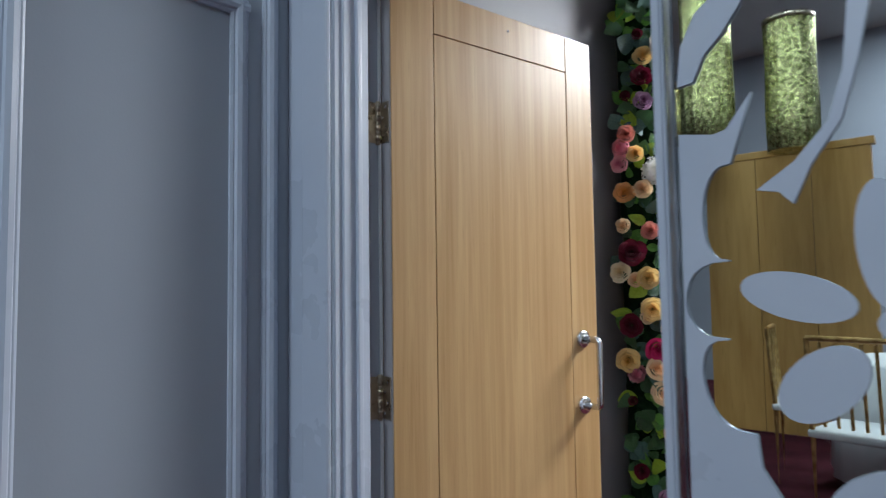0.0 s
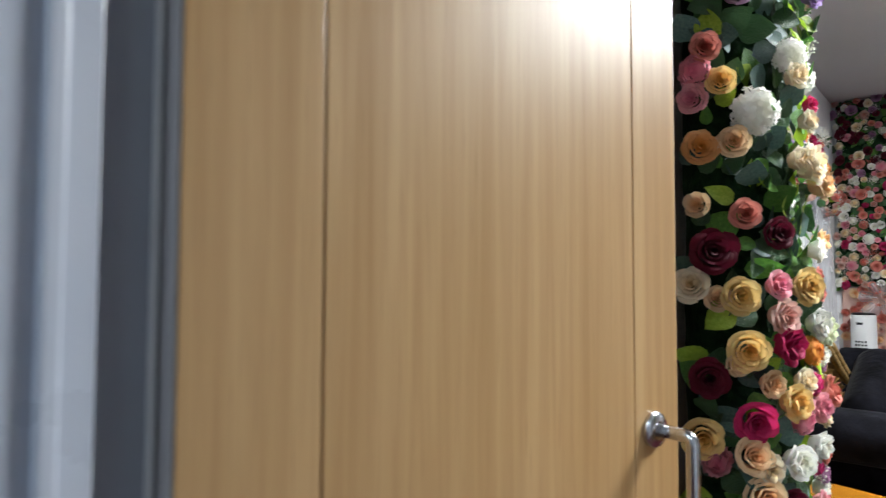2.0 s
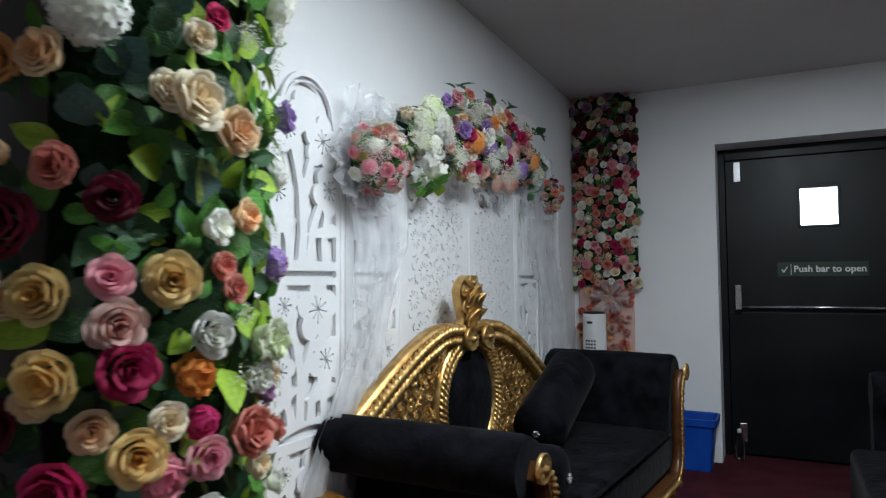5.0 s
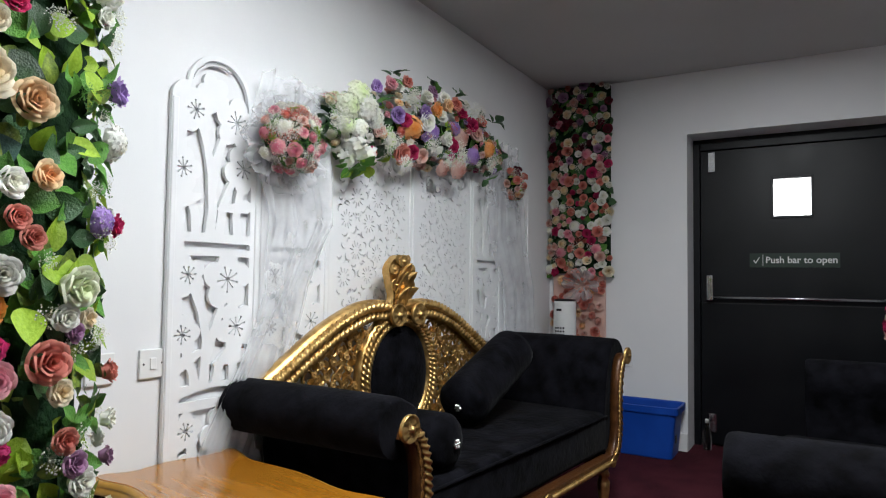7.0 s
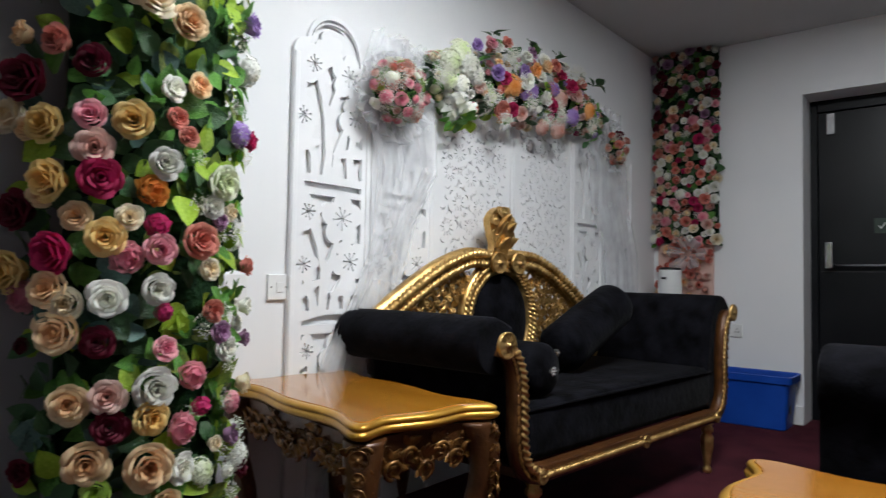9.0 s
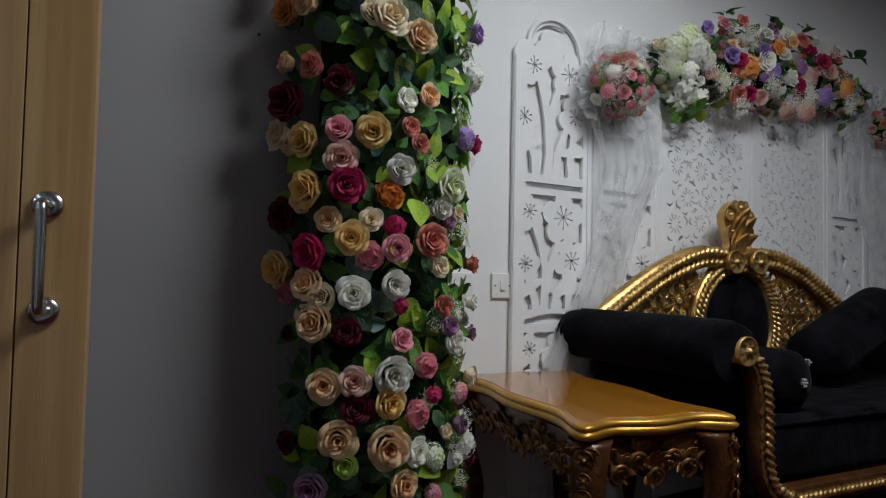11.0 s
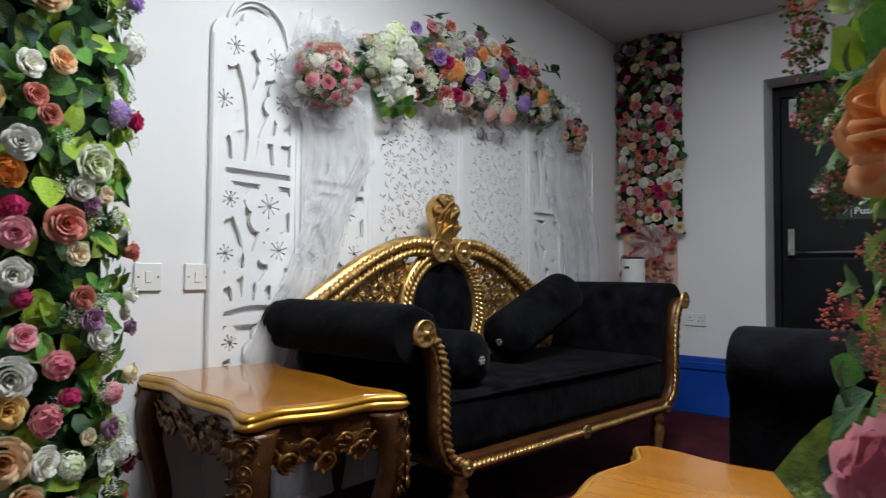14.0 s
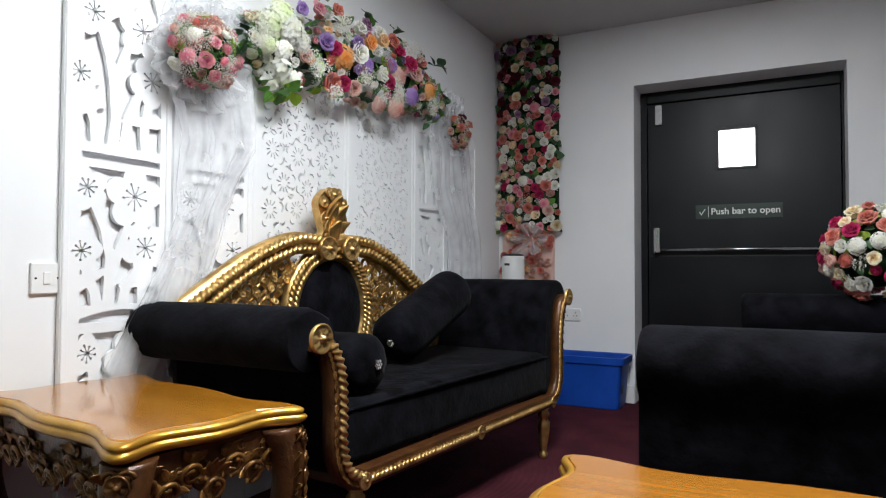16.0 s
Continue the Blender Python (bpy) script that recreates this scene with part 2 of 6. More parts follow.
def flat(outlines, depth, bevel=0.0, res=8):
    """A plate cut from a flat outline; outlines inside it become holes. Lies in x, y and is depth thick along z."""
    cu = bpy.data.curves.new("outline", "CURVE")
    cu.dimensions, cu.fill_mode, cu.extrude, cu.bevel_depth = "2D", "BOTH", depth / 2, bevel
    for pts in outlines:
        sp = cu.splines.new("POLY")
        sp.points.add(len(pts) - 1)
        for q, (x, y) in zip(sp.points, pts):
            q.co = (x, y, 0, 1)
        sp.use_cyclic_u = True
    tmp = bpy.data.objects.new("outline", cu)
    me = bpy.data.meshes.new_from_object(tmp)
    bpy.data.objects.remove(tmp)
    bm = bmesh.new()
    bm.from_mesh(me)
    bpy.data.meshes.remove(me)
    return bm


def moved(bm, m):
    bmesh.ops.transform(bm, matrix=m, verts=bm.verts)
    return bm


def structure(name, bm, material, label=""):
    return tagged(make(name, bm, material), label, kind="structure")


XW, YD, ZC = -1.3, 7.134, 2.6          # sofa wall, exit-door wall, ceiling
YF0, YF1 = 1.52, 1.66                  # wall between hall and lobby
structure("floor", box(-6, -6.2, -0.1, 4.4, 7.6, 0.0), CARPET, "maroon corded carpet")
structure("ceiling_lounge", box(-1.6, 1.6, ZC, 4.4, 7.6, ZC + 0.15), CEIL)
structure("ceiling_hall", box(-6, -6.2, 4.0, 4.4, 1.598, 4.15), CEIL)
structure("wall_sofa", box(XW - 0.3, 3.14, 0, XW, YD + 0.4, ZC), WALL, "white painted wall")
structure("wall_lobby", box(XW - 0.3, YF1, 0, -1.0, 3.14, ZC), LOBBYSHADE, "painted wall with a short return, colour darkened for the lobby's shade")
structure("wall_end", box(XW, YD, 0, -0.30, YD + 0.36, ZC), WALL)
structure("wall_end_side", box(0.95, YD, 0, 4.4, YD + 0.36, ZC), WALL)
structure("wall_end_head", box(-0.30, YD, 2.17, 0.95, YD + 0.36, ZC), WALL)
structure("wall_lounge_far_side", box(4.1, 1.66, 0, 4.4, YD, ZC), WALL)
structure("wall_nib", box(0.93, 2.92, 0, 4.1, 3.06, ZC), WALL)
structure("wall_lobby_side", box(1.5, YF1, 0, 1.7, 2.92, ZC), WALL)
# wall between hall and lobby, with its doorway
structure("wall_door", box(-6, YF0, 0, -0.95, YF1 - 0.002, 4.0), GREYWALL, "pale blue-grey panelled wall")
structure("wall_door_side", box(-0.16, YF0, 0, 4.4, YF1 - 0.002, 4.0), GREYWALL)
structure("wall_door_head", box(-0.95, YF0, 2.0, -0.16, YF1 - 0.002, 4.0), GREYWALL)
structure("wall_hall_back", box(-6, -6.2, 0, 4.4, -6, 4.0), GREYWALL)
structure("wall_hall_west", box(-6.2, -6, 0, -6, YF1, 4.0), GREYWALL)
structure("wall_hall_east", box(4.2, -6, 0, 4.4, YF0, 4.0), GREYWALL)

# ---- doorway between hall and lobby ----
XR = -1.1
structure("wall_return", box(-1.4, 0.2, 0, XR, YF0 - 0.002, 4.0), GREYWALL, "pale blue-grey panelled return wall")
PROF = [(0, 0), (0, 0.35), (0.12, 0.5), (0.2, 0.5), (0.28, 0.85), (0.5, 1.0), (0.72, 0.85), (0.8, 0.5), (0.88, 0.5), (1, 0.35), (1, 0)]


def moulding(name, y0, y1, proud, z0, z1):
    """An upright raised moulding on the return wall, with a rounded step on each side."""
    w = y1 - y0
    bm = bmesh.new()
    rings = [[bm.verts.new((XR + proud * b, y0 + w * a, z)) for a, b in PROF] for z in (z0, z1)]
    for i in range(len(PROF)):
        j = (i + 1) % len(PROF)
        bm.faces.new((rings[0][i], rings[0][j], rings[1][j], rings[1][i]))
    bm.faces.new(rings[0])
    bm.faces.new(rings[1][::-1])
    return structure(name, bm, TRIM, "satin painted wall moulding")


moulding("trim_wall_1", 1.427, 1.468, 0.022, 0, 3.0)
moulding("trim_panel_1", 1.344, 1.388, 0.02, 0.25, 1.85)
moulding("trim_panel_2", 0.9, 0.942, 0.02, 0.25, 1.85)
bm = bmesh.new()
rings = [[bm.verts.new((XR + 0.0195 * b, y, 1.81 + 0.04 * a)) for a, b in PROF] for y in (0.9, 1.388)]
for i in range(len(PROF)):
    j = (i + 1) % len(PROF)
    bm.faces.new((rings[0][i], rings[0][j], rings[1][j], rings[1][i]))
bm.faces.new(rings[0])
bm.faces.new(rings[1][::-1])
structure("trim_panel_3", bm, TRIM)
structure("door_lining_1", box(-0.949, 1.505, 0, -0.927, 1.607, 2.0, 0.002), TRIM, "satin pale blue door lining")
structure("door_rebate_1", box(-0.975, 1.609, 0, -0.951, 1.656, 2.0, 0.001), OAKEDGE)
structure("lining_bead_1", box(-0.928, 1.526, 0, -0.921, 1.534, 2.0, 0.003), TRIM)
structure("lining_bead_2", box(-0.928, 1.564, 0, -0.917, 1.58, 2.0, 0.004, segs=3), TRIM)
structure("door_lining_2", box(-0.178, 1.505, 0, -0.162, YF1, 2.0, 0.002), TRIM)
structure("door_lining_3", box(-0.925, 1.505, 1.975, -0.18, YF1, 2.0, 0.002), TRIM)
structure("architrave_1", box(XR + 0.002, 1.5, 0, -0.93, YF0 + 0.001, 2.06, 0.003), TRIM, "satin pale blue door architrave")
structure("architrave_bead_1", box(-1.026, 1.486, 0, -0.932, 1.502, 2.05, 0.007, segs=3), TRIM)
structure("architrave_2", box(-0.182, 1.5, 0, -0.169, YF0 + 0.001, 2.06, 0.003), TRIM)
structure("architrave_3", box(-0.925, 1.49, 2.0, -0.17, YF0 + 0.001, 2.06, 0.004), TRIM)

# ---- oak door, standing open ----
door = thing("door_1", pose(-0.948, 1.662, 0, 0, 0, 80.5), "open oak veneer door with grooved panel and steel pull handle", "door", kind="structure")
W, T = 0.755, 0.044
part("core", box(0.004, -0.038, 0.012, W - 0.002, -0.004, 1.936), GROOVE, door)
gx = (0.004, 0.134, 0.137, 0.638, 0.641, W)
part("stile", box(gx[0], -T, 0.01, gx[1], 0, 1.94, 0.0012), OAK, door, "oak veneer stile")
part("stile", box(gx[4], -T, 0.01, gx[5], 0, 1.94, 0.0012), OAK, door)
part("panel", box(gx[2], -T, 0.2, gx[3], 0, 1.828, 0.0012), OAK, door, "oak veneer centre panel")
part("rail", box(gx[2], -T, 1.831, gx[3], 0, 1.94, 0.0012), OAK, door)
part("rail", box(gx[2], -T, 0.01, gx[3], 0, 0.197, 0.0012), OAK, door)
part("edge_strip", box(0.0015, -T + 0.002, 0.012, 0.0045, -0.006, 1.938), OAKEDGE, door, "grey unfinished hinge edge")
part("seal", box(-0.006, -0.006, 0.012, 0.001, 0.002, 1.938, 0.002), WHITEPLASTIC, door, "white door seal")
handle = part("handle", sweep([(0.685, -T - 0.004, 1.025)] + [(0.685, -T - 0.05 - 0.012 * math.sin(a), 1.013 + 0.012 * math.cos(a)) for a in (0, 0.5, 1.0, 1.57)]
              + [(0.685, -T - 0.05 - 0.012 * math.cos(a), 0.842 - 0.012 * math.sin(a)) for a in (0, 0.5, 1.0, 1.57)] + [(0.685, -T - 0.004, 0.83)], circle(0.0095, 14), up=(1, 0, 0)),
              STEEL, door, "satin steel pull handle", True)
for hz in (1.025, 0.83):
    part("rose_plate", moved(lathe([(0.026, 0), (0.027, 0.004), (0.024, 0.009), (0.013, 0.011)], 24), pose(0.685, -T, hz, 90)), STEEL, handle, smooth=True)
for hz in (1.585, 0.925, 0.18):
    hinge = part("hinge", lathe([(0.0065, -0.054), (0.0075, -0.05), (0.0075, 0.05), (0.0065, 0.054)], 14, at=(-0.006, 0.0, hz)), BRASSY, door, "brassed butt hinge", True)
    part("leaf", box(-0.0015, -0.038, hz - 0.05, 0.001, -0.004, hz + 0.05, 0.0005), BRASSY, hinge)
    part("leaf", box(-0.9512, 1.611, hz - 0.05, -0.9485, 1.656, hz + 0.05, 0.0005), BRASSY, hinge).matrix_basis = door.matrix_world.inverted()
    for k in range(4):
        part("knuckle", lathe([(0.0082, -0.008), (0.0085, 0), (0.0082, 0.008)], 12, at=(-0.006, 0, hz - 0.036 + 0.024 * k)), BRASSY, hinge, smooth=True)
        part("screw", moved(lathe([(0.004, 0), (0.003, 0.0012)], 8), pose(-0.0018, -0.014 - 0.012 * (k % 2), hz - 0.036 + 0.024 * k, 0, -90)), STEEL, hinge)
part("frame_screw", moved(lathe([(0.004, 0), (0.003, 0.002)], 8), pose(0.4, -T, 1.9, 90)), STEEL, door)

# ---- mirror with a cut-out floral overlay beside the doorway ----
def mirror_mat():
    m = bpy.data.materials.new("mirror_silver")
    nt, n, l = nodes_of(m)
    p = n["Principled BSDF"]
    p.inputs["Base Color"].default_value = (0.82, 0.86, 0.84, 1)
    p.inputs["Metallic"].default_value, p.inputs["Roughness"].default_value = 1.0, 0.015
    return m


MIRROR = mirror_mat()
mirror = thing("wall_mirror", pose(0, YF0, 0), "tall wall mirror behind a pale blue floral cut-out", "mirror")
part("glass", box(-0.164, -0.012, 0.1, 1.3, -0.001, 2.5), MIRROR, mirror, "silvered mirror glass")
part("edge_bevel", box(-0.167, -0.018, 0.1, -0.152, 0, 2.5, 0.005), STEEL, mirror, "polished mirror edge")


def ell(cx, cy, a, b, turn, n=28):
    c, s = math.cos(radians(turn)), math.sin(radians(turn))
    return [(cx + a * math.cos(2 * math.pi * i / n) * c - b * math.sin(2 * math.pi * i / n) * s,
             cy + a * math.cos(2 * math.pi * i / n) * s + b * math.sin(2 * math.pi * i / n) * c) for i in range(n)]


def overlay(pts, name="overlay"):
    part(name, moved(flat([pts], 0.004), pose(0, -0.015, 0, 90)), TRIM, mirror, "pale blue cut-out petal")


def scallop(x0, z0, x1, z1, reach):
    """A round bite out of the border, down from one point to the next."""
    return [(x0 + (x1 - x0) * k / 12 - reach * math.sin(math.pi * k / 12) ** 0.7, z0 + (z1 - z0) * (0.5 - 0.5 * math.cos(math.pi * k / 12))) for k in range(13)]


for up in (-0.76, 0.0, 0.76):
    at = lambda pts: [(x, z + up) for x, z in pts]
    overlay(at([(-0.147, 1.462), (-0.14, 1.52), (-0.118, 1.562), (-0.07, 1.6), (-0.03, 1.612), (-0.06, 1.555), (-0.085, 1.522), (-0.108, 1.5), (-0.124, 1.465)]), "overlay_leaf")
    overlay(at([(-0.147, 1.394), (-0.1, 1.386), (-0.082, 1.39), (-0.048, 1.436), (-0.064, 1.385)] + scallop(-0.078, 1.343, -0.085, 1.213, 0.036) + scallop(-0.085, 1.211, -0.089, 1.107, 0.058)
               + scallop(-0.089, 1.105, -0.059, 0.984, 0.05) + [(-0.054, 0.942), (-0.03, 0.905), (0.0, 0.88), (-0.05, 0.86), (-0.147, 0.85)]), "overlay_border")
    overlay(at([(0.07, 1.56), (0.058, 1.44), (0.04, 1.38), (0.0, 1.335), (-0.046, 1.303), (-0.02, 1.298), (-0.003, 1.281), (0.02, 1.33), (0.055, 1.38), (0.075, 1.45), (0.097, 1.56)]), "overlay_leaf")
    for x, z, a, b, turn in ((-0.005, 1.163, 0.068, 0.03, -13), (0.02, 1.055, 0.06, 0.038, 42), (0.092, 1.225, 0.03, 0.078, 4), (0.14, 1.13, 0.06, 0.03, 0), (0.07, 0.925, 0.055, 0.03, 30), (0.15, 1.02, 0.05, 0.04, -40)):
        overlay(at(ell(x, z, a, b, turn)))

# ---- black fire-exit door ----
YL = 7.39
exitd = thing("door_2", pose(0, YL, 0), "black painted fire-exit door with push bar and small window", "door", kind="structure")
wx0, wx1, wz0, wz1 = 0.215, 0.44, 1.605, 1.86
for b in ((-0.25, 0, 0.02, wx0, 0.05, 2.085), (wx1, 0, 0.02, 0.93, 0.05, 2.085), (wx0, 0, 0.02, wx1, 0.05, wz0), (wx0, 0, wz1, wx1, 0.05, 2.085)):
    part("leaf", box(*b), BLACKDOOR, exitd)
part("frame_jamb", box(-0.3, -0.02, 0, -0.255, 0.08, 2.17, 0.004), BLACKDOOR, exitd)
part("frame_jamb", box(0.935, -0.02, 0, 0.95, 0.08, 2.17, 0.004), BLACKDOOR, exitd)
part("frame_head", box(-0.254, -0.02, 2.09, 0.934, 0.08, 2.17, 0.004), BLACKDOOR, exitd)
# unseen strips added behind the leaf to stop backdrop glow at the gaps
for b in ((-0.299, 0.055, 0, -0.235, 0.095, 2.169), (0.915, 0.055, 0, 0.949, 0.095, 2.169), (-0.235, 0.055, 2.07, 0.915, 0.095, 2.169), (-0.299, 0.055, -0.01, 0.949, 0.2, 0.03)):
    part("door_stop", box(*b), BLACKDOOR, exitd)
for b in ((wx0 - 0.016, -0.008, wz0 - 0.016, wx1 + 0.016, 0, wz0), (wx0 - 0.016, -0.008, wz1, wx1 + 0.016, 0, wz1 + 0.016),
          (wx0 - 0.016, -0.008, wz0, wx0, 0, wz1), (wx1, -0.008, wz0, wx1 + 0.016, 0, wz1)):
    part("bead", box(*b, 0.002), BLACKDOOR, exitd)
DAYLIGHT = bpy.data.materials.new("daylight_backdrop")
_, dn, dl = nodes_of(DAYLIGHT)
dn["Principled BSDF"].inputs["Emission Color"].default_value = (0.95, 0.98, 1, 1)
dn["Principled BSDF"].inputs["Emission Strength"].default_value = 5.0
PANE = bpy.data.materials.new("frosted_glass")
_, pn, pl = nodes_of(PANE)
pn["Principled BSDF"].inputs["Transmission Weight"].default_value = 1.0
pn["Principled BSDF"].inputs["Roughness"].default_value = 0.1
pane = part("pane", box(wx0, 0.02, wz0, wx1, 0.026, wz1), PANE, exitd, "small bright window pane")
pane.visible_shadow = False
bar = part("push_bar", sweep([(-0.17, -0.055, 1.045), (0.86, -0.055, 1.045)], circle(0.011, 12)), STEEL, exitd, "steel push bar", True)
for bx in (-0.185, 0.87):
    part("bar_case", box(bx - 0.022, -0.075, 1.02, bx + 0.022, 0, 1.2, 0.008), STEEL, bar, "grey end case")
bolt = part("bolt", box(-0.2, -0.022, 1.93, -0.152, 0, 2.075, 0.004), STEEL, exitd, "steel top bolt")
part("rod", sweep([(-0.176, -0.014, 1.85), (-0.176, -0.014, 1.935)], circle(0.009, 10)), STEEL, bolt, smooth=True)
bolt2 = part("bolt", box(-0.2, -0.022, 0.1, -0.152, 0, 0.23, 0.004), STEEL, exitd)
part("rod", sweep([(-0.176, -0.014, 0.02), (-0.176, -0.014, 0.1)], circle(0.009, 10)), STEEL, bolt2, smooth=True)
part("seam", box(-0.248, -0.0025, 1.0, 0.928, -0.0005, 1.006), DARKPLASTIC, exitd)
plate = part("sign", box(0.065, -0.004, 1.255, 0.6, -0.0005, 1.352), SIGNGREEN, exitd, "green push bar to open sign")


def words(text, size, m, material, parent):
    cu = bpy.data.curves.new("text", "FONT")
    cu.body, cu.size, cu.extrude, cu.align_x, cu.align_y, cu.offset = text, size, 0.0008, "LEFT", "CENTER", 0.0012
    tmp = bpy.data.objects.new("text", cu)
    me = bpy.data.meshes.new_from_object(tmp)
    bpy.data.objects.remove(tmp)
    bm = bmesh.new()
    bm.from_mesh(me)
    return part("lettering", moved(bm, m), material, parent)


words("Push bar to open", 0.061, pose(0.163, -0.005, 1.304, 90), SIGNWHITE, plate)
part("rule", box(0.146, -0.0055, 1.267, 0.149, -0.0042, 1.341), SIGNWHITE, plate)
part("tick", moved(flat([[(0.088, 1.302), (0.094, 1.307), (0.102, 1.291), (0.125, 1.325), (0.129, 1.322), (0.103, 1.28)]], 0.001), pose(0, -0.005, 0, 90)), SIGNWHITE, plate)
structure("backdrop", box(-3, 9.0, -0.1, 4, 9.05, 6), DAYLIGHT, "bright daylight outside the door window")
structure("ground", box(-60, 7.61, -0.12, 60, 90, -0.02), pmat("asphalt", (0.05, 0.05, 0.05), (0.07, 0.07, 0.07), 3, 0.9))
structure("baseboard", box(-1.0, YD - 0.016, 0, -0.302, YD - 0.001, 0.12, 0.003), WHITEPLASTIC)
structure("baseboard_side", box(XW + 0.001, 3.16, 0, XW + 0.016, YD - 0.02, 0.12, 0.003), WHITEPLASTIC)

# ---- white cut-out folding screens along the sofa wall ----
def disc(U, Z, cx, cz, r):
    return r - np.hypot(U - cx, Z - cz)


def slab(U, Z, x0, x1, z0, z1):
    return np.minimum(np.minimum(U - x0, x1 - U), np.minimum(Z - z0, z1 - Z))


def bar(U, Z, x0, z0, x1, z1, r0, r1=None):
    """A straight limb with round ends, r0 thick at one end and r1 at the other."""
    r1 = r0 if r1 is None else r1
    dx, dz = x1 - x0, z1 - z0
    t = np.clip(((U - x0) * dx + (Z - z0) * dz) / (dx * dx + dz * dz), 0, 1)
    return r0 + (r1 - r0) * t - np.hypot(U - x0 - dx * t, Z - z0 - dz * t)


def limb(U, Z, pts, r0, r1):
    n = len(pts) - 1
    return np.maximum.reduce([bar(U, Z, *pts[i], *pts[i + 1], r0 + (r1 - r0) * i / n, r0 + (r1 - r0) * (i + 1) / n) for i in range(n)])


def flower(U, Z, cx, cz, R, turn):
    """Five round petals with notches between them."""
    d = disc(U, Z, cx, cz, R * 0.55)
    for k in range(5):
        a = turn + 2 * math.pi * k / 5
        d = np.maximum(d, disc(U, Z, cx + R * 0.58 * math.cos(a), cz + R * 0.58 * math.sin(a), R * 0.42))
    return d


def stamens(U, Z, cx, cz, R, turn, n=9):
    d = disc(U, Z, cx, cz, R * 0.07)
    for k in range(n):
        a = turn + 2 * math.pi * k / n
        r = R * (0.36 if k % 2 else 0.45)
        d = np.maximum(d, bar(U, Z, cx, cz, cx + r * math.cos(a), cz + r * math.sin(a), 0.0019))
        d = np.maximum(d, disc(U, Z, cx + r * math.cos(a), cz + r * math.sin(a), 0.0042))
    return d


def cut_sheet(w, h, solid, depth, step=0.003):
    """A board w wide and h high, kept where solid() is positive, with its cut edges; lies in x, y, depth thick along z."""
    nx, nz = int(w / step) + 4, int(h / step) + 4
    xs, zs = (np.arange(nx) - 1.5) * step, (np.arange(nz) - 1.5) * step
    U, Z = np.meshgrid(xs, zs, indexing="ij")
    F = np.clip(solid(U, Z), -1, 1)
    F[0, :] = F[-1, :] = F[:, 0] = F[:, -1] = -step
    F[np.abs(F) < 1e-6] = 1e-6
    vs, index, fs = [], {}, []

    def at(key):
        if key not in index:
            k, i, j = key
            if k == "c":
                p = (xs[i], zs[j])
            elif k == "h":
                t = F[i, j] / (F[i, j] - F[i + 1, j])
                p = (xs[i] + t * step, zs[j])
            else:
                t = F[i, j] / (F[i, j] - F[i, j + 1])
                p = (xs[i], zs[j] + t * step)
            index[key] = len(vs)
            vs.append((p[0], p[1], depth / 2))
            vs.append((p[0], p[1], -depth / 2))
        return index[key]
    S = F > 0
    count = S[:-1, :-1].astype(int) + S[1:, :-1] + S[:-1, 1:] + S[1:, 1:]
    for j in range(nz - 1):
        run = None
        for i in range(nx - 1):
            full = count[i, j] == 4
            if full and run is None:
                run = i
            if run is not None and (not full or i == nx - 2):
                e = i if not full else i + 1
                fs.append((at(("c", run, j)), at(("c", e, j)), at(("c", e, j + 1)), at(("c", run, j + 1))))
                run = None
            if full or count[i, j] == 0:
                continue
            ring = (((i, j), "h", i, j), ((i + 1, j), "v", i + 1, j), ((i + 1, j + 1), "h", i, j + 1), ((i, j + 1), "v", i, j))
            poly, cross = [], []
            for q in range(4):
                (ci, cj), kind, ei, ej = ring[q]
                ni, nj = ring[(q + 1) % 4][0]
                if S[ci, cj]:
                    poly.append(at(("c", ci, cj)))
                if S[ci, cj] != S[ni, nj]:
                    v = at((kind, ei, ej))
                    poly.append(v)
                    cross.append(v)
            if len(poly) > 2:
                fs.append(tuple(poly))
            for q in range(0, len(cross) - 1, 2):
                a, b = cross[q], cross[q + 1]
                fs.append((a, b, b + 1, a + 1))
    me = bpy.data.meshes.new("sheet")
    me.from_pydata(vs, [], fs)
    bm = bmesh.new()
    bm.from_mesh(me)
    bpy.data.meshes.remove(me)
    return bm


LW, LH = 0.385, 1.912


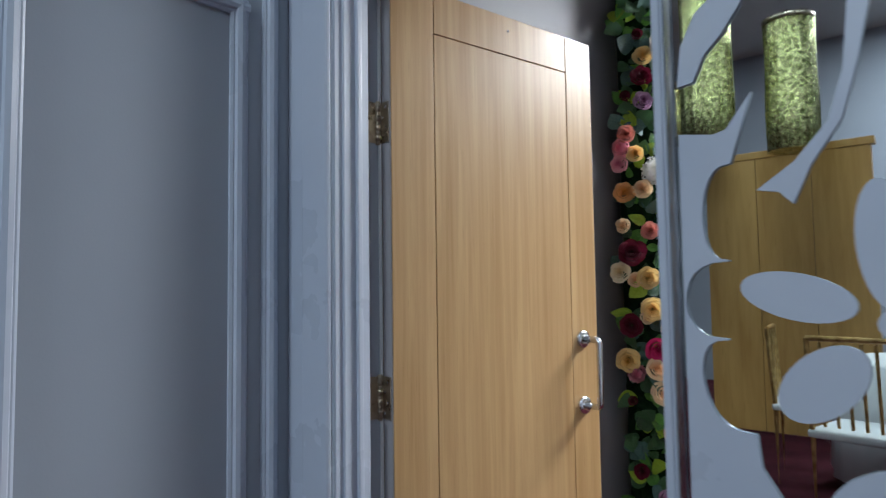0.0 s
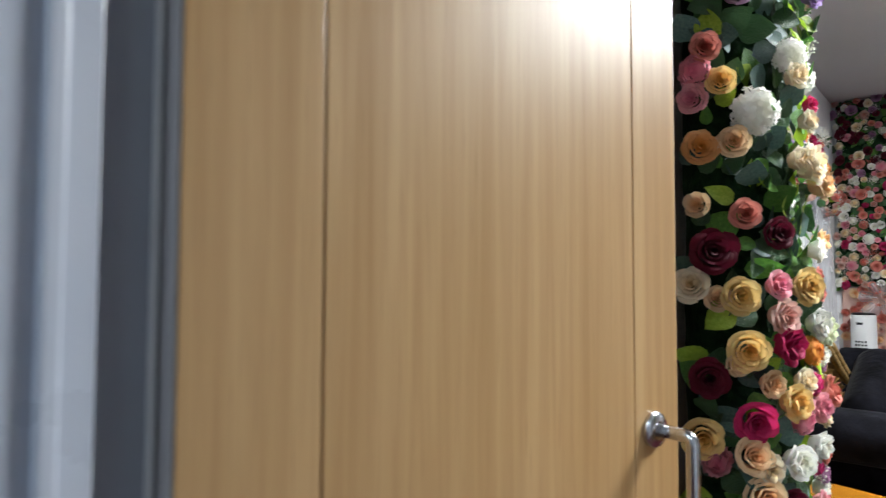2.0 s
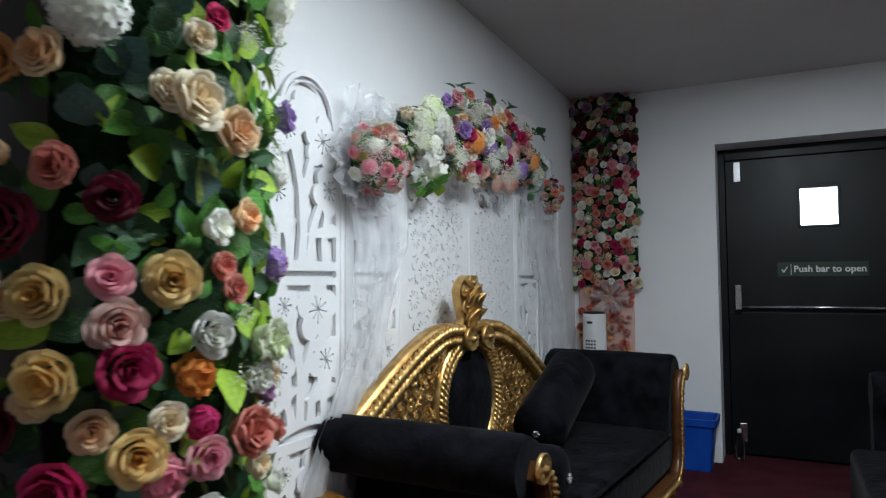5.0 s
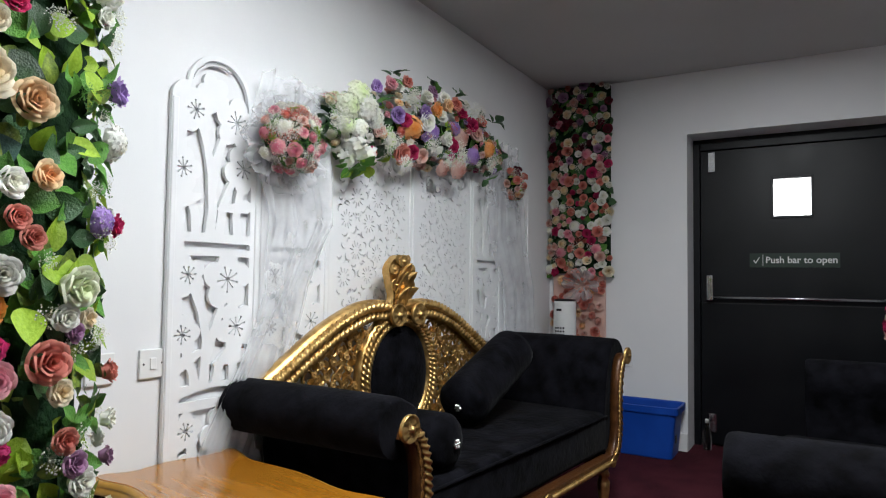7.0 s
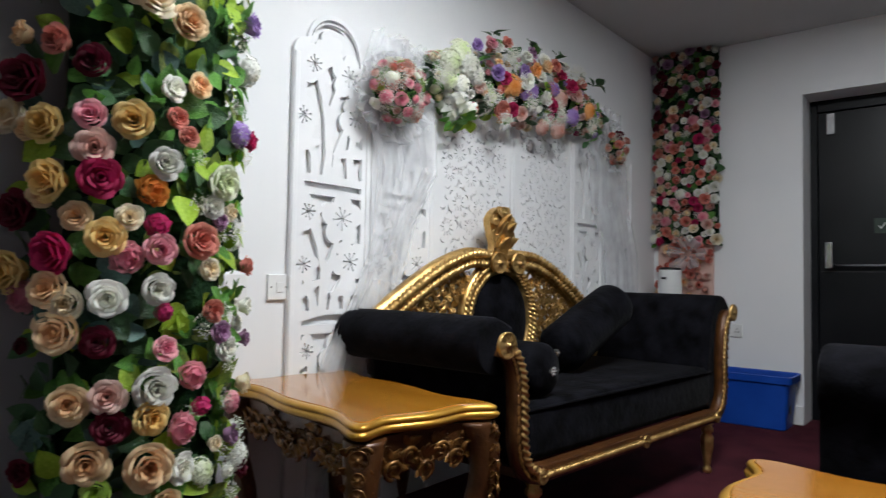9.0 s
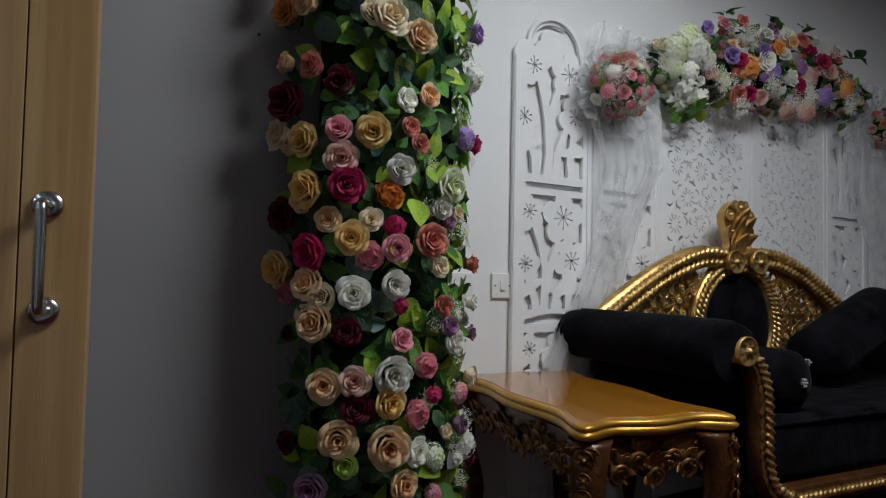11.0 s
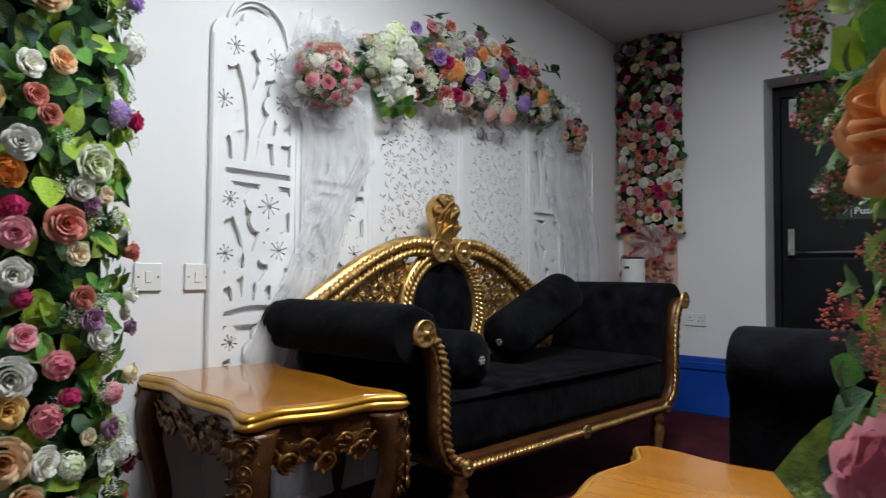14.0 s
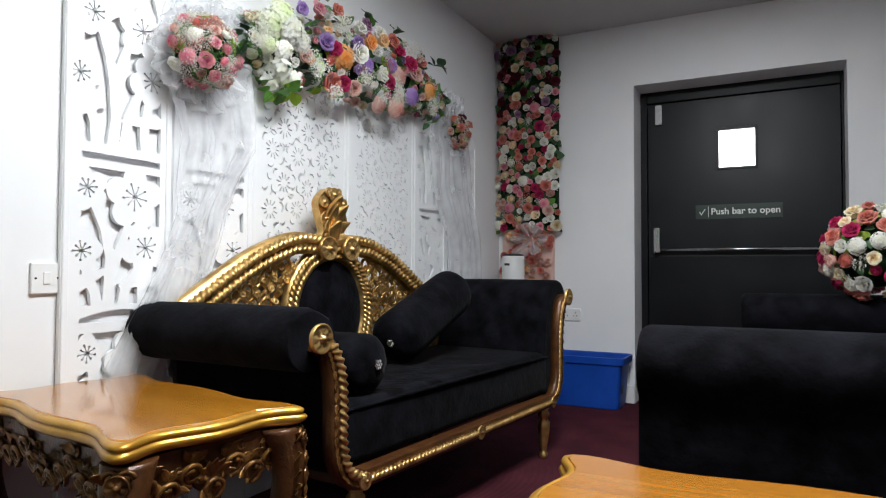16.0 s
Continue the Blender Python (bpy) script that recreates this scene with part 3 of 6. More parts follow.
def bloom_solid(seed):
    """Narrow leaf of the screen: three fields of blossoming branches, arched top."""
    rnd = random.Random(seed)

    def solid(U, Z):
        c = LW / 2
        board = slab(U, Z, 0, LW, 0, 1.735)
        for x in (0.06, LW - 0.06):
            board = np.maximum(board, disc(U, Z, x, 1.735, 0.06))
        board = np.maximum(board, slab(U, Z, 0.06, LW - 0.06, 1.6, 1.79))
        board = np.maximum(board, disc(U, Z, c, 1.775, 0.135))
        f0, f1 = 0.06, LW - 0.045
        top = np.maximum(slab(U, Z, f0, f1, 1.295, 1.715), disc(U, Z, c, 1.745, 0.128))
        top = np.maximum(top, slab(U, Z, f0 + 0.02, f1 - 0.02, 1.6, 1.745))
        mid = slab(U, Z, f0, f1, 0.79, 1.218)
        low = slab(U, Z, f0, f1, 0.33, 0.705)
        tree = flower(U, Z, 0.093, 1.7, 0.078, 0.5)
        stam = stamens(U, Z, 0.093, 1.704, 0.07, 0.3)
        for x, z, R, t in ((0.267, 1.69, 0.095, 0.2), (0.303, 1.53, 0.088, 0.9), (0.05, 1.5, 0.075, 0.1), (0.165, 1.775, 0.07, 0.7),
                           (0.08, 1.15, 0.072, 0.6), (0.244, 1.135, 0.105, 0.3), (0.288, 0.97, 0.092, 0.8), (0.065, 0.955, 0.07, 0.2),
                           (0.088, 0.64, 0.066, 0.3), (0.245, 0.61, 0.1, 0.7), (0.1, 0.5, 0.07, 0.5), (0.28, 0.43, 0.08, 0.2)):
            tree = np.maximum(tree, flower(U, Z, x, z, R, t))
            if z < 1.76:
                stam = np.maximum(stam, stamens(U, Z, x, z + 0.004, R * 0.92, t + 0.2))
        for pts in (((0.12, 1.65), (0.145, 1.58), (0.162, 1.5), (0.172, 1.38), (0.16, 1.28)), ((0.21, 1.62), (0.185, 1.55), (0.168, 1.46)),
                    ((0.25, 1.47), (0.215, 1.39), (0.2, 1.28)), ((0.07, 1.43), (0.1, 1.36), (0.108, 1.28)), ((0.29, 1.45), (0.275, 1.36), (0.285, 1.28)),
                    ((0.105, 1.1), (0.14, 1.03), (0.16, 0.94), (0.155, 0.78)), ((0.22, 1.04), (0.19, 0.96), (0.165, 0.89)), ((0.26, 0.9), (0.215, 0.84), (0.205, 0.78)),
                    ((0.08, 0.89), (0.11, 0.83), (0.118, 0.78)), ((0.3, 0.89), (0.275, 0.84), (0.28, 0.78)),
                    ((0.11, 0.58), (0.16, 0.5), (0.17, 0.32)), ((0.22, 0.53), (0.19, 0.45), (0.18, 0.38))):
            tree = np.maximum(tree, limb(U, Z, pts, 0.013 + rnd.uniform(0, 0.004), 0.02))
        for x0, z0, x1, z1 in ((0.13, 1.42, 0.06, 1.4), (0.2, 1.38, 0.32, 1.4), (0.15, 0.9, 0.06, 0.86), (0.2, 0.85, 0.32, 0.87)):
            tree = np.maximum(tree, bar(U, Z, x0, z0, x1, z1, 0.008, 0.024))
        gap = np.maximum.reduce([top, mid, low])
        gap = np.minimum(gap, -tree)
        for b in (slab(U, Z, f0, f1, 1.243, 1.264), slab(U, Z, f0, f1, 0.737, 0.752 + 0.022 * np.sin(np.clip((U - f0) / (f1 - f0), 0, 1) * math.pi)), stam):
            gap = np.maximum(gap, b)
        # curl along the arch
        curl = np.minimum(disc(U, Z, c, 1.77, 0.122), -disc(U, Z, c - 0.006, 1.762, 0.117))
        gap = np.maximum(gap, np.minimum(curl, Z - 1.78))
        return np.minimum(board, -gap)
    return solid


def lace_solid(seed, w, top):
    """Wide middle leaf: open blossoms packed all over, ringed by crescent gaps, scrolls at the top."""
    rnd = random.Random(seed)
    cells = []
    for i in range(12):
        for j in range(3):
            cx = 0.06 + (w - 0.12) * (j + 0.5 + (0.22 if i % 2 else -0.2)) / 3
            if 0.09 < cx < w - 0.09:
                cells.append((cx + rnd.uniform(-0.012, 0.012), 0.42 + 0.122 * i + rnd.uniform(-0.012, 0.012), rnd.uniform(0.058, 0.07)))
    moons = []
    for cx, cz, R in cells:
        t = rnd.uniform(0, 6.28)
        for k in range(6):
            a = t + 2 * math.pi * k / 6 + rnd.uniform(-0.15, 0.15)
            moons.append((cx + R * 0.98 * math.cos(a), cz + R * 0.98 * math.sin(a), rnd.uniform(0.015, 0.023), a + rnd.uniform(-0.5, 0.5), rnd.uniform(0.006, 0.012)))
    for _ in range(1200):
        x, z = rnd.uniform(0.075, w - 0.075), rnd.uniform(0.4, top - 0.07)
        if all(math.hypot(x - q[0], z - q[1]) > 0.036 for q in moons) and all(math.hypot(x - q[0], z - q[1]) > q[2] * 0.9 for q in cells):
            moons.append((x, z, rnd.uniform(0.012, 0.02), rnd.uniform(-2.4, -0.8), rnd.uniform(0.006, 0.011)))

    def solid(U, Z):
        gap = np.full(U.shape, -1.0)

        def add(cx, cz, reach, f):
            i0, i1 = np.searchsorted(U[:, 0], (cx - reach, cx + reach))
            j0, j1 = np.searchsorted(Z[0, :], (cz - reach, cz + reach))
            if i1 > i0 and j1 > j0:
                gap[i0:i1, j0:j1] = np.maximum(gap[i0:i1, j0:j1], f(U[i0:i1, j0:j1], Z[i0:i1, j0:j1]))
        for cx, cz, R in cells:
            for k in range(11):
                a = 2 * math.pi * k / 11 + R * 90
                c, s = math.cos(a), math.sin(a)
                r0, r1 = R * 0.3, R * (0.55 if k % 2 else 0.66)
                add(cx, cz, R, lambda u, z: bar(u, z, cx + r0 * c, cz + r0 * s, cx + r1 * c, cz + r1 * s, 0.002, 0.0038))
        for x, z, r, a, k in moons:
            add(x, z, r * 1.2, lambda u, v: np.minimum(disc(u, v, x, z, r), -disc(u, v, x - k * math.cos(a), z - k * math.sin(a), r)))
        for x, z, r in ((0.1, top - 0.2, 0.035), (0.16, top - 0.26, 0.03), (w - 0.14, top - 0.2, 0.035)):
            add(x, z, r * 1.3, lambda u, v: np.minimum(0.006 - np.abs(np.hypot(u - x, v - z) - r), np.maximum(u - x, z - v) + 0.01))
        gap = np.minimum(gap, slab(U, Z, 0.06, w - 0.06, 0.38, top - 0.05))
        return np.minimum(slab(U, Z, 0, w, 0, top), -gap)
    return solid


STAND = 0.013
screen = thing("folding_screen", pose(XW, 0, 0), "white lacquered cut-out floral screen standing against the wall", "screen")


def leaf(bm, y, w, name="screen_leaf", high=1.73):
    lf = part(name, moved(bm, Matrix.Translation((STAND, y, 0)) @ pose(0, 0, 0, 90, 0, 90)), PLATE, screen)
    part("stile", box(STAND - 0.012, y + 0.002, 0, STAND + 0.013, y + 0.024, high, 0.004), PLATE, lf)
    part("stile", box(STAND - 0.012, y + w - 0.024, 0, STAND + 0.013, y + w - 0.002, high, 0.004), PLATE, lf)
    return lf


for y, sd in ((3.768, 3), (4.156, 3), (5.828, 7), (6.285, 7)):
    leaf(cut_sheet(LW, LH, bloom_solid(sd), 0.014), y, LW)
for y, sd in ((4.536, 5), (5.182, 6)):
    leaf(cut_sheet(0.64, 1.9, lace_solid(sd, 0.64, 1.9), 0.014), y, 0.64, "lace_leaf", 1.89)

# ---- switches and socket ----
def switch(y, z):
    sw = thing("light_switch", pose(XW, y, z), "white plastic wall switch with two screws", "switch", "wall switches")
    part("plate", box(0, -0.045, -0.045, 0.011, 0.045, 0.045, 0.003), WHITEPLASTIC, sw)
    part("rocker", box(0.0105, -0.011, -0.018, 0.015, 0.011, 0.018, 0.002), WHITEPLASTIC, sw)
    for s in (-0.032, 0.032):
        part("screw", moved(lathe([(0.0035, 0), (0.003, 0.001)], 8), pose(0.0112, s, 0, 0, 90)), DARKPLASTIC, sw)


switch(3.735, 0.876)
switch(3.565, 0.876)
sock = thing("wall_socket", pose(-0.745, YD, 0.585), "white double wall socket", "socket")
part("plate", box(-0.07, -0.011, -0.043, 0.07, 0, 0.043, 0.003), WHITEPLASTIC, sock)
for s in (-0.035, 0.035):
    for q in ((0, 0.014), (-0.011, -0.008), (0.011, -0.008)):
        part("pin_hole", box(s + q[0] - 0.003, -0.0125, q[1] - 0.004, s + q[0] + 0.003, -0.0108, q[1] + 0.004), DARKPLASTIC, sock)
nail = thing("wall_nail", pose(-1.0, 2.76, 1.5), "small dark nail in the white wall", "nail")
part("head", moved(lathe([(0.003, 0), (0.004, 0.004), (0.002, 0.006)], 8), pose(0, 0, 0, 0, 90)), DARKPLASTIC, nail)

# ---- carved sofa ----
def spline(pts, n=8):
    """A smooth line through points."""
    p = [Vector(q) for q in pts]
    out = []
    for i in range(len(p) - 1):
        a, b, c, d = p[max(i - 1, 0)], p[i], p[i + 1], p[min(i + 2, len(p) - 1)]
        for k in range(n):
            t = k / n
            out.append(0.5 * ((2 * b) + (c - a) * t + (2 * a - 5 * b + 4 * c - d) * t * t + (3 * b - a - 3 * c + d) * t ** 3))
    out.append(p[-1])
    return out


def rope(points, r, pitch=0.03, up=(0, 1, 0), bm=None, squash=1.0, lobes=2):
    """A twisted, rope-carved moulding along a line."""
    bm = bm or bmesh.new()
    pts = [Vector(p) for p in points]
    fine = [pts[0]]
    for a, b in zip(pts, pts[1:]):
        k = max(1, round((b - a).length / (pitch / 7)))
        fine += [a + (b - a) * (i + 1) / k for i in range(k)]
    run, rings, n = 0.0, [], 10
    for i, p in enumerate(fine):
        if i:
            run += (p - fine[i - 1]).length
        t = (fine[min(i + 1, len(fine) - 1)] - fine[max(i - 1, 0)]).normalized()
        s = t.cross(Vector(up)).normalized()
        u = s.cross(t).normalized()
        ring = []
        for j in range(n):
            a = 2 * math.pi * j / n
            k = r * (0.82 + 0.24 * math.cos(lobes * (a - run / pitch * math.pi)))
            ring.append(bm.verts.new(p + s * k * math.cos(a) + u * k * math.sin(a) * squash))
        rings.append(ring)
    for r0, r1 in zip(rings, rings[1:]):
        for j in range(n):
            bm.faces.new((r0[j], r0[(j + 1) % n], r1[(j + 1) % n], r1[j]))
    bm.faces.new(rings[0])
    bm.faces.new(rings[-1][::-1])
    return bm


def rosette(bm, m, r, petals=8):
    """A carved round flower with a raised boss and rim."""
    start = len(bm.verts)
    vs = []
    n = petals * 6
    for rr, hh in ((1.0, 0.0), (1.02, 0.25), (0.92, 0.32), (0.85, 0.16), (0.55, 0.36), (0.28, 0.2), (0.22, 0.5), (0.0001, 0.58)):
        ring = []
        for i in range(n):
            a = 2 * math.pi * i / n
            k = 1 + (0.35 * abs(math.cos(petals * a / 2)) - 0.15) * (1 if 0.3 < rr < 0.9 else 0)
            ring.append(bm.verts.new(m @ Vector((r * rr * math.cos(a), r * rr * math.sin(a), r * hh * k))))
        vs.append(ring)
    for r0, r1 in zip(vs, vs[1:]):
        for i in range(n):
            bm.faces.new((r0[i], r0[(i + 1) % n], r1[(i + 1) % n], r1[i]))
    return bm


def acanthus(bm, m, length, width, curl=0.6, lobes=5):
    """A carved leaf: ribbed, lobed, its tip curling up."""
    rows, cols = 10, 7
    grid = []
    for i in range(rows + 1):
        v = i / rows
        w = width * math.sin(math.pi * min(1, 0.12 + 0.88 * v)) ** 0.7 * (1 + 0.22 * abs(math.sin(lobes * math.pi * v))) * (1 - 0.5 * v * v)
        bend = curl * v * v * 2.2
        y, z = length * (v - 0.35 * curl * v ** 3), length * 0.35 * math.sin(bend)
        row = []
        for j in range(cols + 1):
            u = 2 * j / cols - 1
            rib = 0.18 * width * (1 - u * u) + 0.07 * width * math.cos(u * 9)
            row.append(bm.verts.new(m @ Vector((u * w, y, z + rib + 0.25 * width * v))))
        grid.append(row)
    for a, b in zip(grid, grid[1:]):
        for j in range(cols):
            bm.faces.new((a[j], a[j + 1], b[j + 1], b[j]))
    # closed underside
    rim = [r[0] for r in grid] + [r[-1] for r in grid][::-1]
    low = [bm.verts.new(m @ ((m.inverted() @ v.co) - Vector((0, 0, 0.3 * width)))) for v in rim]
    for i in range(len(rim)):
        j = (i + 1) % len(rim)
        bm.faces.new((rim[i], rim[j], low[j], low[i]))
    bm.faces.new(low)
    return bm


def extrude_section(section, y0, y1, bulge=0.0, steps=6, bm=None):
    """A closed (x, z) outline drawn along y with softly rounded ends."""
    bm = bm or bmesh.new()
    cx, cz = sum(p[0] for p in section) / len(section), sum(p[1] for p in section) / len(section)
    rings = []
    ys = [(y0, 0.93), (y0 + 0.006, 0.975), (y0 + 0.02, 1.0)] + [(y0 + (y1 - y0) * k / steps, 1.0 + bulge * math.sin(math.pi * k / steps)) for k in range(1, steps)] + [(y1 - 0.02, 1.0), (y1 - 0.006, 0.975), (y1, 0.93)]
    for y, s in ys:
        rings.append([bm.verts.new((cx + (x - cx) * s, y, cz + (z - cz) * s)) for x, z in section])
    n = len(section)
    for r0, r1 in zip(rings, rings[1:]):
        for i in range(n):
            bm.faces.new((r0[i], r0[(i + 1) % n], r1[(i + 1) % n], r1[i]))
    bm.faces.new(rings[0])
    bm.faces.new(rings[-1][::-1])
    return bm


LIFT = {-1: 0.0, 1: 0.055}


def arm_section(sign):
    """Outline of a scrolled arm seen from the front: straight inside, rolled over outwards."""
    c = (-0.885, 0.705)
    r = 0.092
    roll = [(c[0] + r * math.cos(radians(a)), c[1] + r * math.sin(radians(a))) for a in range(60, 301, 20)]
    pts = [(-0.69, 0.3), (-0.7, 0.45), (-0.72, 0.58), (-0.755, 0.69), (-0.8, 0.765)] + roll + [(-0.815, 0.6), (-0.8, 0.5), (-0.795, 0.4), (-0.77, 0.32), (-0.73, 0.285)]
    return [(-x, z + LIFT[1] * min(1, max(0, (z - 0.5) / 0.19))) for x, z in pts] if sign > 0 else pts


sofa = thing("sofa", pose(-0.474, 4.933, 0, 0, 0, 84.7), "black velvet sofa with carved gilt frame and scrolled arms", "sofa")
for s in (-1, 1):
    # the roll flares out towards the wall
    flare = Matrix(((1, -0.08 if s < 0 else 0.0, 0, 0), (0, 1, 0, 0), (0, 0, 1, 0), (0, 0, 0, 1)))
    part("arm", moved(extrude_section(arm_section(s), 0.025, 0.705, 0.012, 8), flare), VELVET, sofa, "scrolled black velvet arm", True)
seat = part("seat", box(-0.74, 0.02, 0.3, 0.74, 0.72, 0.5, 0.035, segs=4), VELVET, sofa, "black crushed velvet seat", True)
part("piping", sweep(spline([(-0.73, 0.022, 0.478), (-0.3, 0.014, 0.484), (0.3, 0.014, 0.484), (0.73, 0.022, 0.478)], 5), circle(0.006, 8)), VELVET, seat, smooth=True)
# front frame: scroll posts, rail, rope carving
for s in (-1, 1):
    up = LIFT[s]
    line = [(s * 0.885, 0, 0.7 + up), (s * 0.845, 0, 0.675 + up), (s * 0.815, 0, 0.6 + up * 0.6), (s * 0.808, 0, 0.5), (s * 0.808, 0, 0.41), (s * 0.79, 0, 0.335), (s * 0.745, 0, 0.285), (s * 0.7, 0, 0.27)]
    sp = spline(line, 6)
    post = part("scroll_post", sweep(sp, [(-0.026, -0.022), (0.026, -0.022), (0.03, 0), (0.026, 0.024), (-0.026, 0.024), (-0.03, 0)], up=(0, 1, 0)), BRONZE, sofa, "carved bronzed scroll post", True)
    inner = [(p[0] - s * 0.014, -0.022, p[2] + (0.008 if i > len(sp) - 10 else 0)) for i, p in enumerate(sp)]
    part("rope_trim", rope(inner[3:], 0.017 if s < 0 else 0.012, 0.024, squash=0.8), GILT, post, "gilt rope carving", True)
    notch = bmesh.new()
    for i in range(5, len(sp) - 2, 2):
        p, q = sp[i], sp[i + 1]
        t = math.degrees(math.atan2(q[2] - p[2], q[0] - p[0]))
        acanthus(notch, pose(p[0] + s * 0.012, -0.022, p[2], 90) @ pose(0, 0, 0, 0, 0, t - 90 + s * 25), 0.03, 0.008, 0.1, 2)
    tagged(part("leaf_band", notch, CARVE, post, "bronzed band of carved leaves", True), kind="stuff")
    bm = bmesh.new()
    rosette(bm, pose(s * 0.893, -0.02, 0.712 + up, 90), 0.042)
    part("rosette", bm, GILT, post, "round gilt rosette", True)
rail = part("front_rail", box(-0.7, -0.02, 0.245, 0.7, 0.03, 0.302, 0.006), BRONZE, sofa, "bronzed front rail")
part("rope_trim", rope([(-0.68, -0.024, 0.272), (-0.03, -0.024, 0.272)], 0.013, 0.022), GILT, rail, smooth=True)
part("rope_trim", rope([(0.03, -0.024, 0.272), (0.68, -0.024, 0.272)], 0.013, 0.022), GILT, rail, smooth=True)
for x in (-0.7, 0, 0.7):
    bm = bmesh.new()
    rosette(bm, pose(x, -0.024, 0.27, 90), 0.026, 6)
    part("boss", bm, GILT, rail, smooth=True)
part("back_rail", box(-0.7, 0.68, 0.245, 0.7, 0.72, 0.3, 0.005), BRONZE, sofa)
for x in (-0.7, 0.7):
    part("side_rail", box(x - 0.02, 0.031, 0.245, x + 0.02, 0.679, 0.3, 0.005), BRONZE, sofa)
LEGPROF = [(0.014, 0), (0.02, 0.008), (0.02, 0.022), (0.012, 0.032), (0.016, 0.05), (0.028, 0.13), (0.03, 0.17), (0.018, 0.19), (0.028, 0.2), (0.028, 0.215), (0.02, 0.225), (0.03, 0.246)]
for x in (-0.69, 0.69):
    for y in (0.02, 0.68):
        part("leg", lathe(LEGPROF, 32, at=(x, y, 0), flute=0.07, count=8), GILT if y < 0.1 else BRONZE, sofa, "turned fluted gilt leg", True)

# carved back
TOPLINE = [(-0.8, 0.73), (-0.68, 0.8), (-0.52, 0.9), (-0.38, 0.975), (-0.22, 1.03), (-0.09, 1.03)]


def backline(off):
    left = spline([(x, 0, z + off) for x, z in TOPLINE], 6)
    return left


back = part("back_frame", bmesh.new(), GILT, sofa)
CX = -0.135
YB = 0.66


for s in (-1, 1):
    for off, rad in ((-0.002, 0.021), (-0.047, 0.019)):
        pts = [(CX + (p[0] if s < 0 else -p[0]), YB - 0.04, p[2]) for p in backline(off)]
        part("rope_trim", rope(pts, rad, 0.027), GILT, back, "gilt rope carved rail", True)
    pts = [(CX + (p[0] if s < 0 else -p[0]), YB + 0.005, p[2]) for p in backline(-0.022)]
    part("top_rail", sweep(pts, [(-0.042, -0.025), (0.042, -0.025), (0.046, 0), (0.042, 0.025), (-0.042, 0.025), (-0.046, 0)], up=(0, 1, 0)), GILT, back, smooth=True)
    bm = bmesh.new()
    rosette(bm, pose(CX + s * 0.072, YB - 0.062, 0.99, 90), 0.05, 8)
    part("volute", bm, GILT, back, "carved gilt rosette", True)
# oval with its padded panel
ov = [(CX + 0.235 * math.cos(radians(a)), YB - 0.012, 0.715 + 0.26 * math.sin(radians(a))) for a in range(-75, 256, 6)]
part("oval_frame", sweep(ov, [(-0.035, -0.015), (0.035, -0.015), (0.035, 0.02), (-0.035, 0.02)], up=(0, 1, 0)), GILT, back, smooth=True)
part("oval_rope", rope([(CX + (p[0] - CX) * 1.06, p[1] - 0.018, 0.715 + (p[2] - 0.715) * 1.06) for p in ov], 0.016, 0.024), GILT, back, smooth=True)
part("oval_rope", rope([(CX + (p[0] - CX) * 0.94, p[1] - 0.018, 0.715 + (p[2] - 0.715) * 0.94) for p in ov], 0.014, 0.022), GILT, back, smooth=True)
pad = bmesh.new()
bmesh.ops.create_uvsphere(pad, u_segments=32, v_segments=16, radius=1.0)
moved(pad, Matrix.Translation((CX, YB, 0.715)) @ Matrix.Diagonal((0.212, 0.05, 0.245, 1)))
part("oval_pad", pad, VELVET, back, "black velvet oval back pad", True)
# open carved lattice between oval and rails
rnd = random.Random(11)


def rail_height(x):
    ax = -abs(x)
    for (x0, z0), (x1, z1) in zip(TOPLINE, TOPLINE[1:]):
        if x0 <= ax <= x1:
            return z0 + (z1 - z0) * (ax - x0) / (x1 - x0)
    return TOPLINE[-1][1] if ax > TOPLINE[-1][0] else TOPLINE[0][1]


lat = bmesh.new()
for i in range(-13, 14):
    for j in range(10):
        x, z = i * 0.062 + (0.031 if j % 2 else 0), 0.5 + j * 0.052
        if z > rail_height(x) - 0.075 or (x / 0.29) ** 2 + ((z - 0.715) / 0.315) ** 2 < 1 or not -0.72 < CX + x < 0.72:
            continue
        ring = [(CX + x + 0.027 * math.cos(a), YB, z + 0.034 * math.sin(a)) for a in [2 * math.pi * k / 12 for k in range(12)]]
        sweep(ring, circle(0.0075, 6), lat, closed=True, up=(0, 1, 0))
        rosette(lat, pose(CX + x + 0.031, YB - 0.006 + rnd.uniform(-0.006, 0.004), z, 90 + rnd.uniform(-20, 20), rnd.uniform(-20, 20)), rnd.uniform(0.014, 0.02), 5)
        rosette(lat, pose(CX + x + rnd.uniform(-0.012, 0.012), YB - 0.012, z - 0.034, 90 + rnd.uniform(-25, 25), rnd.uniform(-25, 25)), rnd.uniform(0.012, 0.017), 5)
        for _ in range(2):
            acanthus(lat, pose(CX + x, YB - 0.004, z - 0.02, 90, 0, rnd.choice((-50, 50, 0))) @ pose(0, 0, 0, 0, 0, rnd.uniform(-60, 60)), 0.045, 0.012)
tagged(part("lattice", lat, GILT, back, "open gilt lattice of carved flowers", True), kind="stuff")
